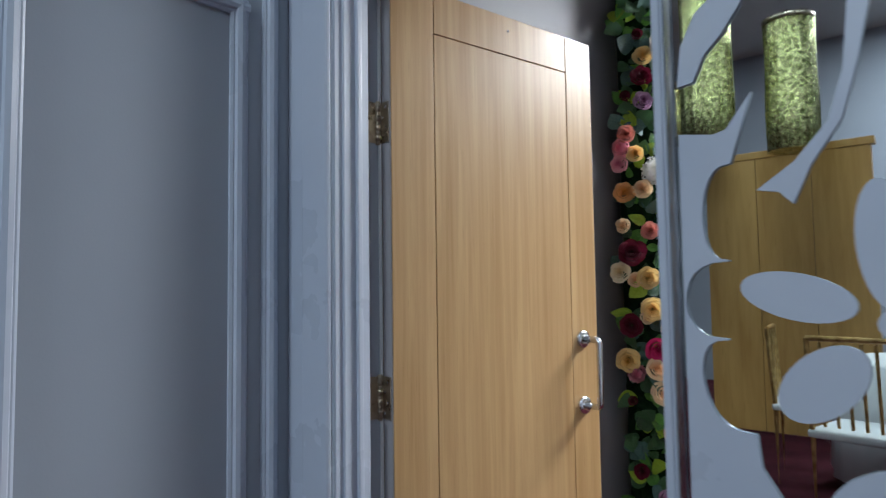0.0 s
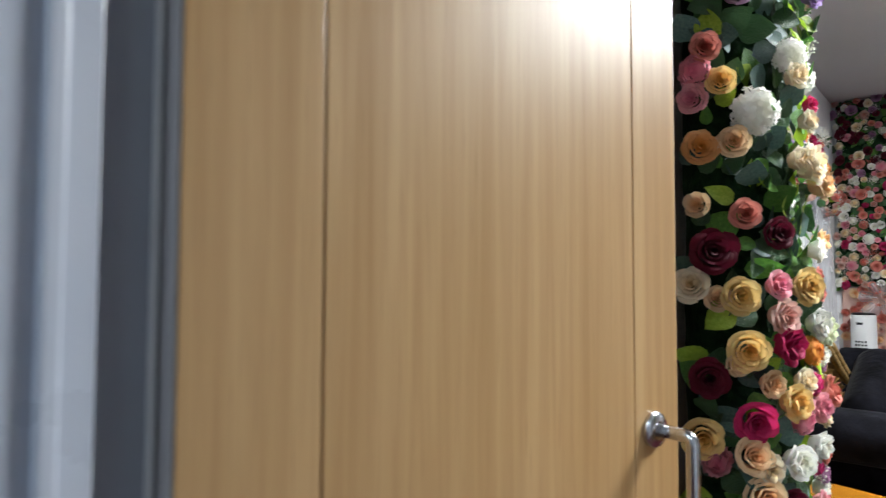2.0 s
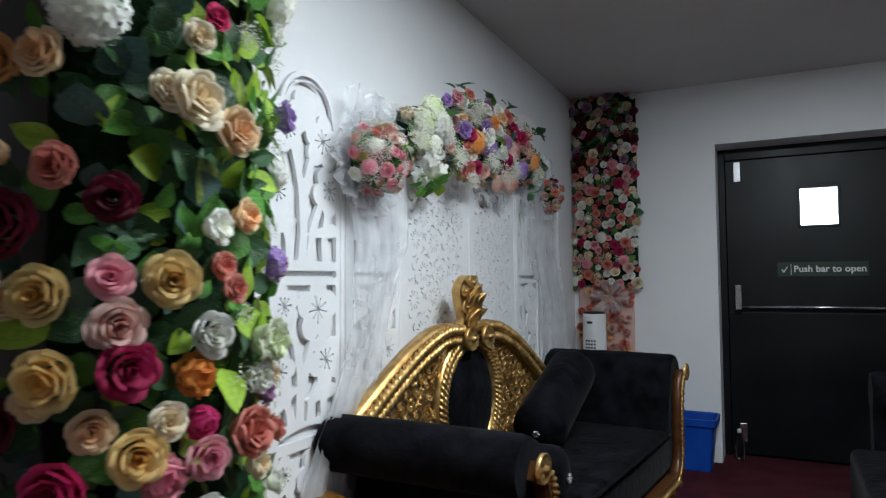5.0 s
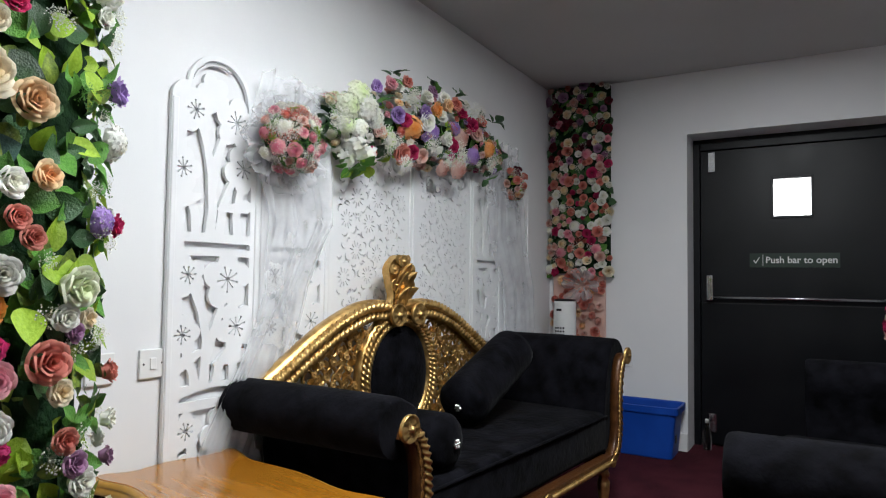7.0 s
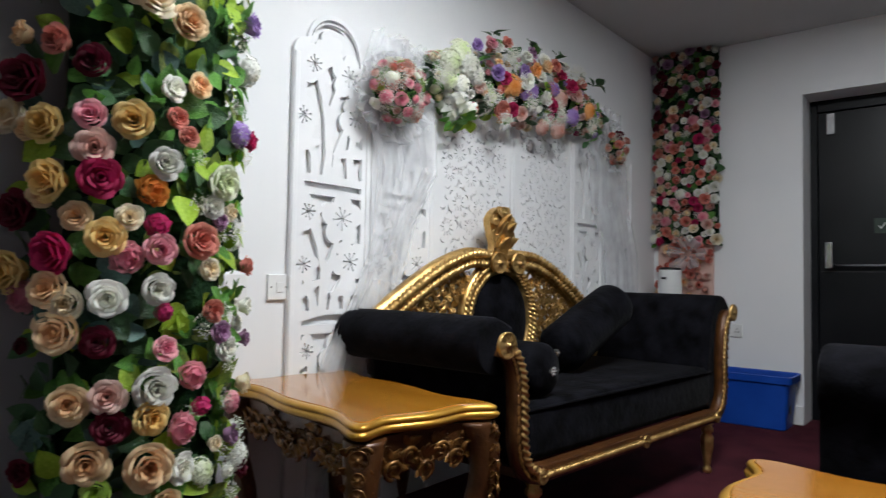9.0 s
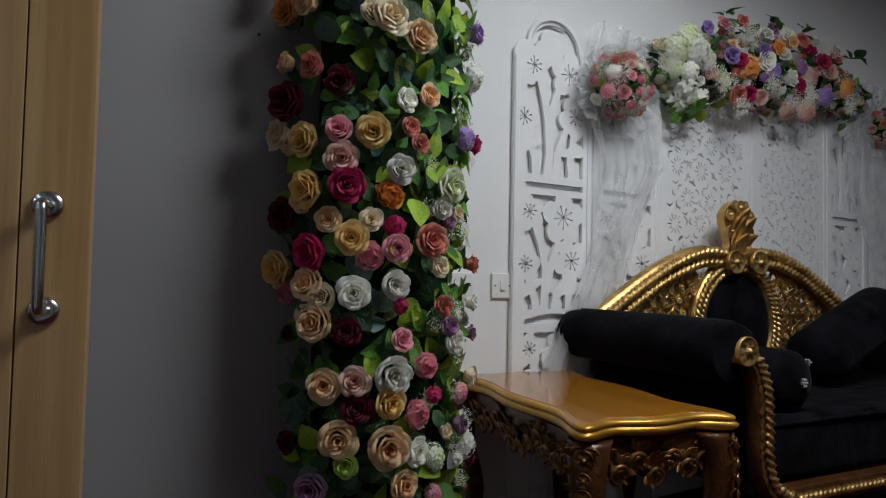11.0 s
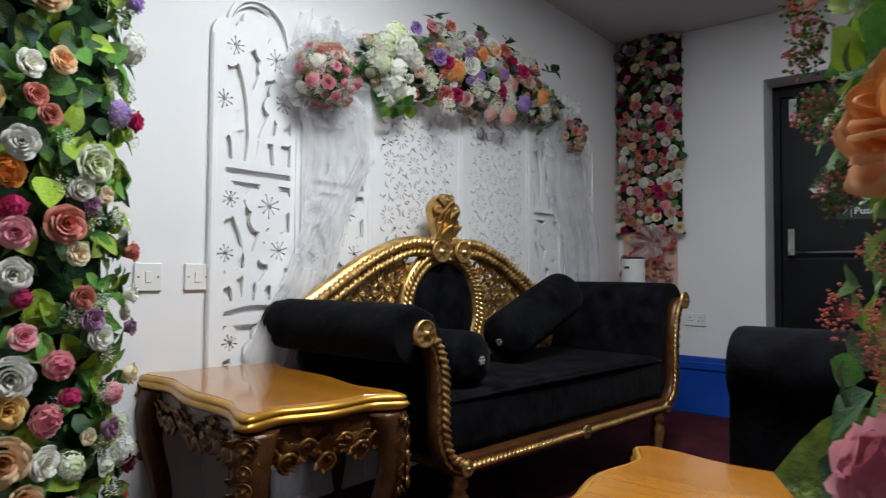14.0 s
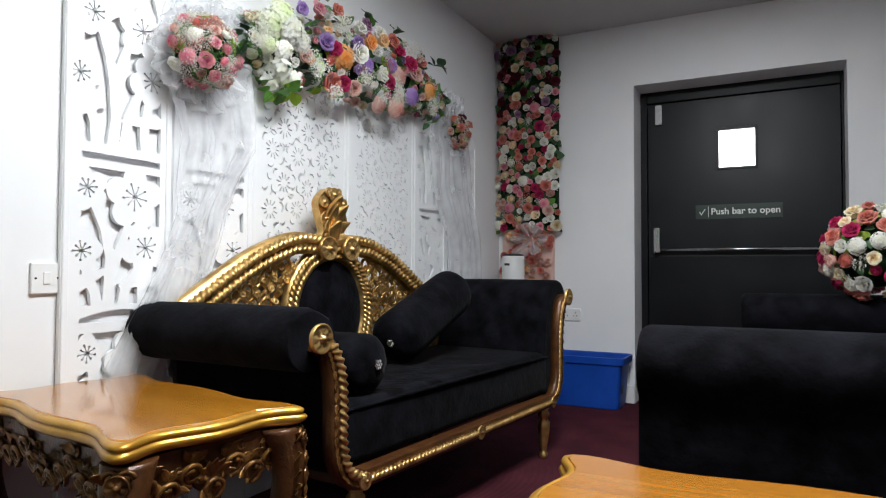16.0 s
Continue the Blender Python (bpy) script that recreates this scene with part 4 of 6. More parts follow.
# crest
crest = bmesh.new()
for a, l, w, z0 in ((0, 0.14, 0.032, 1.1), (28, 0.12, 0.028, 1.09), (-28, 0.12, 0.028, 1.09), (55, 0.1, 0.025, 1.06), (-55, 0.1, 0.025, 1.06),
                    (12, 0.17, 0.028, 1.04), (-12, 0.17, 0.028, 1.04), (75, 0.11, 0.022, 1.02), (-75, 0.11, 0.022, 1.02), (0, 0.11, 0.035, 1.02)):
    acanthus(crest, Matrix.Translation((CX, YB - 0.028, z0)) @ pose(0, 0, 0, 90) @ pose(0, 0, 0, 0, 0, a), l, w * 1.15, 0.45, 7)
for x, z, r in ((0.05, 1.12, 0.03), (-0.05, 1.12, 0.03), (0.06, 1.19, 0.024), (-0.06, 1.19, 0.024), (0, 1.225, 0.03), (0.03, 1.235, 0.02), (-0.03, 1.235, 0.02)):
    rosette(crest, pose(CX + x, YB - 0.028, z, 90), r, 6)
part("crest", crest, GILT, back, "carved gilt crest of leaves", True)
part("crest_block", moved(flat([spline_pts for spline_pts in [[(p[0], p[2]) for p in spline([(-0.1, 0, 1.0), (-0.045, 0, 1.06), (-0.065, 0, 1.13), (-0.078, 0, 1.19), (-0.045, 0, 1.235), (0, 0, 1.255), (0.045, 0, 1.235), (0.078, 0, 1.19), (0.065, 0, 1.13), (0.045, 0, 1.06), (0.1, 0, 1.0)], 4)]]], 0.04), pose(CX, YB + 0.005, 0, 90)), GILT, back)
part("base_rail", box(-0.72, 0.64, 0.4, 0.72, 0.68, 0.5, 0.008), GILT, back)

S = sofa.matrix_world


def bolster(m, label, half=0.17, radius=0.098):
    b = thing("bolster_cushion", m, label, "cushion", "sofa bolsters")
    bm = bmesh.new()
    rings = []
    n = 40
    for k in range(19):
        y = -half * math.cos(math.pi * k / 18)
        e = min(1, (half - abs(y)) / 0.05)
        r0 = radius * math.sqrt(max(0.02, 1 - (1 - e) ** 2))
        rings.append([bm.verts.new((math.cos(2 * math.pi * i / n) * r0 * (1 + 0.05 * (1 - e) * math.cos(10 * 2 * math.pi * i / n)), y, math.sin(2 * math.pi * i / n) * r0)) for i in range(n)])
    for a, c in zip(rings, rings[1:]):
        for i in range(n):
            bm.faces.new((a[i], a[(i + 1) % n], c[(i + 1) % n], c[i]))
    bm.faces.new(rings[0])
    bm.faces.new(rings[-1][::-1])
    part("cover", bm, VELVET, b, "gathered black velvet cover", True)
    for y in (-half - 0.003, half + 0.003):
        bm = bmesh.new()
        for k in range(7):
            a = 2 * math.pi * k / 6
            r = 0.0 if k == 6 else 0.011
            q = bmesh.ops.create_icosphere(bm, subdivisions=1, radius=0.0075)
            bmesh.ops.translate(bm, vec=(r * math.cos(a), y, r * math.sin(a)), verts=q["verts"])
        part("jewel_button", bm, CRYSTAL, b, "crystal end button")


CRYSTAL = pmat("crystal_facets", (0.7, 0.68, 0.6), (0.85, 0.85, 0.85), 60, 0.08, 0.85)
bolster(S @ pose(-0.585, 0.2, 0.597, 0, 0, 4), "black velvet bolster with crystal button lying on the sofa seat")
bolster(pose(-0.85, 5.198, 0.7, 19.5), "long black velvet bolster leaning on the sofa's far arm", 0.31, 0.115)

# ---- plain black couch across the room ----
couch = thing("couch", pose(0.29, 5.1, 0, 0, 0, 90), "plain black velvet couch with rolled arms", "sofa")


def plain_arm(x, dirn, top):
    c, r = (x, top - 0.095), 0.095
    pts = [(c[0] + r * math.cos(radians(a)), c[1] + r * math.sin(radians(a))) for a in range(-50, 231, 20)]
    return pts + [(x - 0.065, 0.5), (x - 0.065, 0.06), (x + 0.065, 0.06), (x + 0.065, 0.5)]


part("arm", extrude_section(plain_arm(-0.84, -1, 0.772), -0.88, -0.005, 0.01, 8), VELVET, couch, "rolled black velvet arm", True)
part("arm", extrude_section(plain_arm(0.84, 1, 0.8), -0.95, -0.14, 0.01, 8), VELVET, couch, "rolled black velvet arm", True)
part("seat", box(-0.77, -0.9, 0.14, 0.77, -0.04, 0.46, 0.04, segs=4), VELVET, couch, smooth=True)
for x in (-0.83, 0.83):
    for y in (-0.16, -0.8):
        part("foot", lathe([(0.022, 0), (0.028, 0.06), (0.032, 0.08)], 14, at=(x, y, 0)), DARKPLASTIC, couch)

# ---- carved side tables ----
def table_outline(hx, hy, grow=0.0):
    """Serpentine edge: bowed out in the middle of each side, with rounded ears."""
    pts = []
    for q in range(4):
        sx, sy = ((1, -1), (1, 1), (-1, 1), (-1, -1))[q]
        vert = q % 2 == 0
        n = 26
        for i in range(n):
            t = -1 + 2 * i / n
            wave = -0.058 * (0.5 - 0.5 * math.cos(math.pi * min(1, max(0, (1 - abs(t)) / 0.36 - 0.25)))) + 0.036 * math.exp(-(t / 0.4) ** 2)
            if q == 0:
                p = (hx + wave, t * hy)
            elif q == 1:
                p = (-t * hx, hy + wave)
            elif q == 2:
                p = (-hx - wave, -t * hy)
            else:
                p = (t * hx, -hy - wave)
            pts.append(p)
    # round the corners
    for _ in range(5):
        pts = [((a[0] + 2 * b[0] + c[0]) / 4, (a[1] + 2 * b[1] + c[1]) / 4) for a, b, c in zip(pts[-1:] + pts[:-1], pts, pts[1:] + pts[:1])]
    k = 1 + grow
    return [(x * (1 + grow / hx), y * (1 + grow / hy)) for x, y in pts]


def ring_stack(layers, bm=None):
    bm = bm or bmesh.new()
    rings = [[bm.verts.new((x, y, z)) for x, y in pts] for pts, z in layers]
    n = len(rings[0])
    for r0, r1 in zip(rings, rings[1:]):
        for i in range(n):
            bm.faces.new((r0[i], r0[(i + 1) % n], r1[(i + 1) % n], r1[i]))
    bm.faces.new(rings[0][::-1])
    bm.faces.new(rings[-1])
    return bm


def side_table(m, hx, hy, h, label):
    tb = thing("side_table", m, label, "table", "carved side tables")
    o = lambda g: table_outline(hx, hy, g)
    part("tabletop", ring_stack([(o(-0.03), h - 0.012), (o(-0.026), h - 0.003), (o(-0.03), h)]), TABLEWOOD, tb, "honey lacquered wooden top")
    part("moulded_edge", ring_stack([(o(-0.045), h - 0.048), (o(-0.03), h - 0.047), (o(-0.014), h - 0.043), (o(-0.005), h - 0.036), (o(-0.002), h - 0.029), (o(-0.006), h - 0.023), (o(-0.014), h - 0.021),
                                     (o(-0.014), h - 0.019), (o(-0.009), h - 0.017), (o(-0.008), h - 0.012), (o(-0.012), h - 0.007), (o(-0.02), h - 0.003), (o(-0.027), h - 0.0025), (o(-0.028), h - 0.006), (o(-0.028), h - 0.012)]), EDGEGILT, tb, "gold rubbed moulded edge", True)
    rnd = random.Random(21)
    ax, ay = hx - 0.075, hy - 0.075
    for (x0, y0, x1, y1) in ((-ax, -ay, ax, -ay), (ax, -ay, ax, ay), (ax, ay, -ax, ay), (-ax, ay, -ax, -ay)):
        L = math.hypot(x1 - x0, y1 - y0)
        M = Matrix.Translation((x0, y0, 0)) @ pose(0, 0, 0, 0, 0, math.degrees(math.atan2(y1 - y0, x1 - x0)))
        low = [(L * k / 40, h - 0.1 - 0.055 * abs(math.sin(3 * math.pi * k / 40)) ** 0.7 * (0.65 + 0.5 * math.sin(math.pi * k / 40))) for k in range(41)]
        ap = part("apron", moved(flat([[(0, h - 0.05)] + low + [(L, h - 0.05)]], 0.022), M @ pose(0, 0, 0, 90)), BRONZE, tb, "carved bronzed apron")
        carve = bmesh.new()
        k = max(5, int(L / 0.05))
        turnup = M.to_3x3() @ Vector((0, 1, 0))
        for i in range(k):
            x = L * (i + 0.5) / k
            s = -1 if x < L / 2 else 1
            edge = h - 0.1 - 0.055 * abs(math.sin(3 * math.pi * x / L)) ** 0.7 * (0.65 + 0.5 * math.sin(math.pi * x / L))
            # C-scroll on the lower edge, its ends curled in
            sc = [(x + s * 0.026 * (1 - a / 14) * math.cos(a), -0.016 - 0.006 * math.sin(a), edge + 0.012 + 0.024 * (1 - a / 14) * math.sin(a)) for a in [-1.6 + 0.5 * q for q in range(20)]]
            sweep([M @ Vector(p) for p in sc], circle(0.006, 7), carve, up=turnup)
            for turn, ln, wd, zz in ((s * 115, 0.05, 0.011, edge + 0.02), (s * 60, 0.046, 0.011, edge + 0.035), (s * 150, 0.034, 0.009, edge + 0.012), (-s * 40, 0.04, 0.01, edge + 0.04), (s * 90, 0.04, 0.01, edge + 0.05)):
                acanthus(carve, M @ pose(x, -0.011, zz, 90) @ pose(0, 0, 0, 0, 0, turn + rnd.uniform(-14, 14)), ln, wd, 0.35, 6)
            rosette(carve, M @ pose(x + 0.022, -0.012, min(h - 0.066, edge + 0.05), 90), 0.012, 5)
            for q in range(3):
                rosette(carve, M @ pose(x - 0.014 + 0.014 * q, -0.011, edge + 0.003, 90), 0.0075, 4)
        # shell in the middle of the side
        for q in range(-3, 4):
            acanthus(carve, M @ pose(L / 2, -0.014, h - 0.13, 90) @ pose(0, 0, 0, 0, 0, q * 24), 0.06, 0.011, 0.5, 1)
        tagged(part("carving", carve, CARVE, ap, "gilded leaf and scroll carving", True), kind="stuff")
    for sx in (-1, 1):
        for sy in (-1, 1):
            px, py = sx * (hx - 0.075), sy * (hy - 0.075)
            d = Vector((sx, sy, 0)).normalized()
            line = spline([Vector((px, py, h - 0.05)), Vector((px, py, h - 0.12)) + d * 0.03, Vector((px, py, h - 0.22)) + d * 0.028, Vector((px, py, h - 0.38)) - d * 0.015, Vector((px, py, 0.05)) + d * 0.008, Vector((px, py, 0.0)) + d * 0.03], 4)
            bm = bmesh.new()
            rings = []
            for i, p in enumerate(line):
                t = i / (len(line) - 1)
                r = 0.036 * (1 - t) ** 1.2 + 0.019 + (0.012 if t > 0.9 else 0)
                rings.append([bm.verts.new(p + Vector((r * math.cos(a), r * math.sin(a), 0))) for a in [2 * math.pi * k / 12 for k in range(12)]])
            for r0, r1 in zip(rings, rings[1:]):
                for k in range(12):
                    bm.faces.new((r0[k], r0[(k + 1) % 12], r1[(k + 1) % 12], r1[k]))
            bm.faces.new(rings[0])
            bm.faces.new(rings[-1][::-1])
            leg = part("leg", bm, BRONZE, tb, "carved cabriole leg", True)
            orn = bmesh.new()
            yaw = math.degrees(math.atan2(d.y, d.x))
            K = Matrix.Translation(Vector((px, py, 0))) @ pose(0, 0, 0, 0, 0, yaw)
            for q in range(9):
                for e in (-1, 1):
                    sp = [Vector((0.062 - 0.012 * q / 9, e * (0.012 + 0.02 * (1 - a / 11) * math.cos(a)), h - 0.07 - 0.024 * q + 0.016 * (1 - a / 11) * math.sin(a))) for a in [0.6 * w for w in range(14)]]
                    if q % 2 == 0:
                        sweep([K @ p for p in sp], circle(0.005, 6), orn, up=d)
            for z, r in ((h - 0.085, 0.024), (h - 0.13, 0.018), (h - 0.17, 0.02), (h - 0.205, 0.015), (h - 0.24, 0.018)):
                rosette(orn, K @ pose(0.066 if z > h - 0.12 else 0.072, 0, z, 0, 90), r, 6)
                for s in (-1, 1):
                    acanthus(orn, K @ pose(0.05, s * 0.018, z, 0, 90) @ pose(0, 0, 0, 0, 0, s * 40 + 180), 0.05, 0.011, 0.7)
            tagged(part("carving", orn, CARVE, leg, "gilded knee carving", True), kind="stuff")
    return tb


EDGEGILT = pmat("gold_rubbed_edge", (0.42, 0.2, 0.02), (0.6, 0.33, 0.045), 12, 0.36, 0.6, coat=0.15, bump=0.1, bscale=60, bdist=0.002)
tab1 = side_table(pose(-0.885, 3.715, 0, 0, 0, -10), 0.43, 0.255, 0.57, "honey wooden side table with carved gilded apron")
tab2 = copy_thing(tab1, pose(0.655, 3.565, 0, 0, 0, 1.5))
tagged(tab2, "honey wooden side table with gold edge beside the couch")

# ---- artificial flowers ----
def petal_mat(name, edge, heart, reach=0.75):
    """Silk petal: deeper colour towards the heart, slight glow of light through it, fine veins."""
    m = pmat(name, edge, edge, 30, 0.6, bump=0.25, bscale=90, trans=0.36, vary=0.12, spec=0.3, bdist=0.2)
    nt, n, l = nodes_of(m)
    tc = n.new("ShaderNodeTexCoord")
    sep = n.new("ShaderNodeVectorMath")
    sep.operation = "MULTIPLY"
    sep.inputs[1].default_value = (1, 1, 0)
    ln = n.new("ShaderNodeVectorMath")
    ln.operation = "LENGTH"
    l.new(tc.outputs["Object"], sep.inputs[0])
    l.new(sep.outputs[0], ln.inputs[0])
    ramp = n.new("ShaderNodeValToRGB")
    ramp.color_ramp.elements[0].position, ramp.color_ramp.elements[0].color = 0.12, (*heart, 1)
    ramp.color_ramp.elements[1].position, ramp.color_ramp.elements[1].color = reach, (*edge, 1)
    l.new(ln.outputs["Value"], ramp.inputs[0])
    hs = next(q for q in n if q.type == "HUE_SAT")
    l.new(ramp.outputs[0], hs.inputs["Color"])
    return m


PETALS = {
    "peach": ((0.9, 0.68, 0.42), (0.85, 0.45, 0.2)), "cream": ((0.92, 0.84, 0.66), (0.86, 0.66, 0.36)), "white": ((0.92, 0.92, 0.88), (0.85, 0.85, 0.72)),
    "pink": ((0.85, 0.42, 0.47), (0.74, 0.2, 0.3)), "hotpink": ((0.7, 0.07, 0.26), (0.52, 0.03, 0.15)), "magenta": ((0.58, 0.03, 0.14), (0.4, 0.012, 0.08)),
    "burgundy": ((0.14, 0.008, 0.026), (0.07, 0.004, 0.014)), "coral": ((0.76, 0.3, 0.24), (0.62, 0.14, 0.1)), "yellow": ((0.92, 0.7, 0.3), (0.86, 0.5, 0.12)),
    "apricot": ((0.94, 0.5, 0.2), (0.9, 0.34, 0.06)), "orange": ((0.85, 0.42, 0.1), (0.72, 0.22, 0.04)), "blush": ((0.8, 0.57, 0.5), (0.66, 0.3, 0.24)), "mauve": ((0.46, 0.27, 0.42), (0.3, 0.12, 0.26)),
    "purple": ((0.44, 0.3, 0.62), (0.3, 0.16, 0.48)), "lime": ((0.5, 0.7, 0.16), (0.36, 0.56, 0.07)), "palegreen": ((0.87, 0.9, 0.74), (0.7, 0.8, 0.45)),
}
PMAT = {k: petal_mat(k + "_petal", *v) for k, v in PETALS.items()}
LEAFMAT = {
    "dark": pmat("dark_green_leaf", (0.03, 0.095, 0.036), (0.065, 0.15, 0.055), 40, 0.34, bump=0.4, bscale=20, trans=0.12, vary=0.35, bdist=0.1),
    "mid": pmat("green_leaf", (0.075, 0.23, 0.035), (0.14, 0.36, 0.06), 12, 0.4, bump=0.4, bscale=20, trans=0.25, vary=0.3, bdist=0.1),
    "lime": pmat("lime_leaf", (0.27, 0.46, 0.025), (0.42, 0.6, 0.06), 10, 0.42, bump=0.3, bscale=20, trans=0.3, vary=0.25, bdist=0.1),
    "blue": pmat("blue_green_leaf", (0.04, 0.1, 0.085), (0.09, 0.17, 0.14), 12, 0.5, bump=0.2, bscale=20, trans=0.1, vary=0.25, bdist=0.1),
    "variegated": pmat("variegated_leaf", (0.012, 0.06, 0.016), (0.4, 0.52, 0.08), 3.2, 0.4, bump=0.3, bscale=20, trans=0.2, vary=0.2, bdist=0.1),
}
# near-black green that paints the shade deep between blooms and leaves
GAPSHADE = pmat("dark_foliage_mat", (0.004, 0.014, 0.006), (0.012, 0.035, 0.012), 40, 0.9, bump=1.0, bscale=60, spec=0.1)


def patch_mesh(name, patches, material):
    """One mesh out of several grids of points."""
    vs, fs = [], []
    for g in patches:
        r, c = len(g), len(g[0])
        b = len(vs)
        for row in g:
            vs += [tuple(p) for p in row]
        fs += [(b + i * c + j, b + i * c + j + 1, b + (i + 1) * c + j + 1, b + (i + 1) * c + j) for i in range(r - 1) for j in range(c - 1)]
    me = bpy.data.meshes.new(name)
    me.from_pydata(vs, [], fs)
    me.materials.append(material)
    for f in me.polygons:
        f.use_smooth = True
    return me


def rose_patches(seed, res=4):
    """A full rose of radius 1: five whorls of cupped, overlapping petals."""
    rnd = random.Random(seed)
    out = []
    whorls = [(3, 0.2, 1.12, 0.05), (4, 0.4, 1.14, 0.1), (5, 0.6, 1.1, 0.22), (6, 0.8, 0.98, 0.4), (6, 0.98, 0.76, 0.5)]
    for w, (n, R, H, base) in enumerate(whorls):
        a0 = rnd.uniform(0, 6.28)
        for k in range(n):
            phi = a0 + 2 * math.pi * k / n + rnd.uniform(-0.15, 0.15)
            span = math.pi / n * (1.5 if w < 3 else 1.35)
            rr, hh = R * rnd.uniform(0.92, 1.06), H * rnd.uniform(0.92, 1.08)
            lip = (0.02, 0.03, 0.04, 0.06, 0.1)[w]
            g = []
            for i in range(res + 1):
                v = i / res
                row = []
                for j in range(res + 1):
                    u = 2 * j / res - 1
                    edge = 1 - 0.3 * u * u * v
                    ru = base + (rr - base) * (v ** 0.75) * (1 - 0.1 * u * u)
                    if v == 1:
                        ru += lip * (1 - 0.6 * u * u) + rnd.uniform(-0.02, 0.02)
                    z = -0.12 + (hh + 0.12) * math.sin(min(1, v * 1.05) * math.pi / 2) * edge - (lip * 0.5 if v == 1 else 0)
                    a = phi + u * span * (0.35 + 0.65 * math.sin(math.pi * (0.15 + 0.55 * v)))
                    row.append((ru * math.cos(a), ru * math.sin(a), z))
                g.append(row)
            out.append(g)
    return out


def peony_patches(seed):
    """A ruffled, ball-shaped bloom."""
    rnd = random.Random(seed)
    out = []
    for k in range(34):
        t = (k + 0.5) / 34
        th, ph = math.acos(1 - 1.25 * t), k * 2.399
        d = Vector((math.sin(th) * math.cos(ph), math.sin(th) * math.sin(ph), math.cos(th)))
        e1 = d.cross(Vector((0, 0, 1)) if abs(d.z) < 0.9 else Vector((1, 0, 0))).normalized()
        e2 = d.cross(e1)
        if e2.z < 0:
            e2 = -e2
        g = []
        for i in range(4):
            row = []
            for j in range(4):
                u, v = j / 1.5 - 1, i / 3
                p = d * (0.55 + 0.3 * v + 0.1 * rnd.uniform(-1, 1) * v) + e1 * u * 0.34 * math.sin(0.5 + 2.0 * v) + e2 * (v * 0.45 - 0.2)
                row.append((p.x * 0.95, p.y * 0.95, p.z * 0.75 + 0.05))
            g.append(row)
        out.append(g)
    return out


def hydrangea_patches(seed, count=54, spread=1.1):
    """A dome of small four-petalled florets."""
    rnd = random.Random(seed)
    out = []
    for k in range(count):
        t = (k + 0.5) / count
        th, ph = math.acos(1 - spread * t), k * 2.399
        d = Vector((math.sin(th) * math.cos(ph), math.sin(th) * math.sin(ph), math.cos(th)))
        q = d.to_track_quat("Z", "Y").to_matrix()
        c = d * rnd.uniform(0.78, 0.98)
        r, t0 = rnd.uniform(0.19, 0.27) * (2.2 if count < 12 else 1), rnd.uniform(0, 6.28)
        for b in range(4):
            a = t0 + b * math.pi / 2
            g = []
            for i in range(3):
                v = i / 2
                row = []
                for j in range(3):
                    u = j - 1
                    w = (0.1, 0.62, 0.38)[i]
                    p = Vector((math.cos(a) * v - math.sin(a) * u * w * 0.7, math.sin(a) * v + math.cos(a) * u * w * 0.7, 0.22 * v * v - 0.1 * u * u * v)) * r
                    p = c + q @ p
                    row.append((p.x, p.y, p.z * 0.85))
                g.append(row)
            out.append(g)
    out.append([[(0.72 * math.sin(a) * math.cos(b), 0.72 * math.sin(a) * math.sin(b), 0.62 * math.cos(a)) for b in [2 * math.pi * k / 12 for k in range(13)]] for a in [0.02 + 2.0 * k / 6 for k in range(7)]])
    return out


def leaf_patches(slim=0.42, fold=0.25, droop=0.3):
    g = []
    for i in range(7):
        v = i / 6
        w = slim * math.sin(math.pi * v ** 0.8) ** 0.9
        row = [(u * w, v, fold * abs(u) * w - droop * v * v * 0.6 + 0.02 * math.sin(v * 14) * abs(u)) for u in (-1, -0.5, 0, 0.5, 1)]
        g.append(row)
    return [g]


def speck_mesh(name, seed, count, material, spread=1.0):
    """Baby's breath: a loose dome of tiny buds on hair-thin stems."""
    rnd = random.Random(seed)
    vs, fs = [], []
    for _ in range(count):
        d = Vector((rnd.gauss(0, 1), rnd.gauss(0, 1), abs(rnd.gauss(0.5, 0.7)))).normalized() * rnd.uniform(0.55, 1.0) * spread
        r = rnd.uniform(0.045, 0.085)
        b = len(vs)
        vs += [tuple(d + Vector(q) * r) for q in ((1, 0, 0), (-1, 0, 0), (0, 1, 0), (0, -1, 0), (0, 0, 1), (0, 0, -1))]
        fs += [(b + i, b + j, b + k) for i, j, k in ((0, 2, 4), (2, 1, 4), (1, 3, 4), (3, 0, 4), (2, 0, 5), (1, 2, 5), (3, 1, 5), (0, 3, 5))]
        s = len(vs)
        vs += [(0, 0, -0.1), (0.02, 0, -0.1), tuple(d)]
        fs.append((s, s + 1, s + 2))
    me = bpy.data.meshes.new(name)
    me.from_pydata(vs, [], fs)
    me.materials.append(material)
    return me


BANK = {}
for i, sd in enumerate((31, 32, 33)):
    BANK["rose", i] = patch_mesh("rose", rose_patches(sd), PMAT["white"])
BANK["near", 0] = patch_mesh("rose", rose_patches(34, 10), PMAT["white"])
BANK["peony", 0] = patch_mesh("peony", peony_patches(41), PMAT["white"])
BANK["peony", 1] = patch_mesh("peony", peony_patches(42), PMAT["white"])
BANK["hydrangea", 0] = patch_mesh("hydrangea", hydrangea_patches(51), PMAT["white"])
BANK["orchid", 0] = patch_mesh("orchid", hydrangea_patches(52, 9, 0.9), PMAT["white"])
BANK["leaf", 0] = patch_mesh("leaf", leaf_patches(), LEAFMAT["dark"])
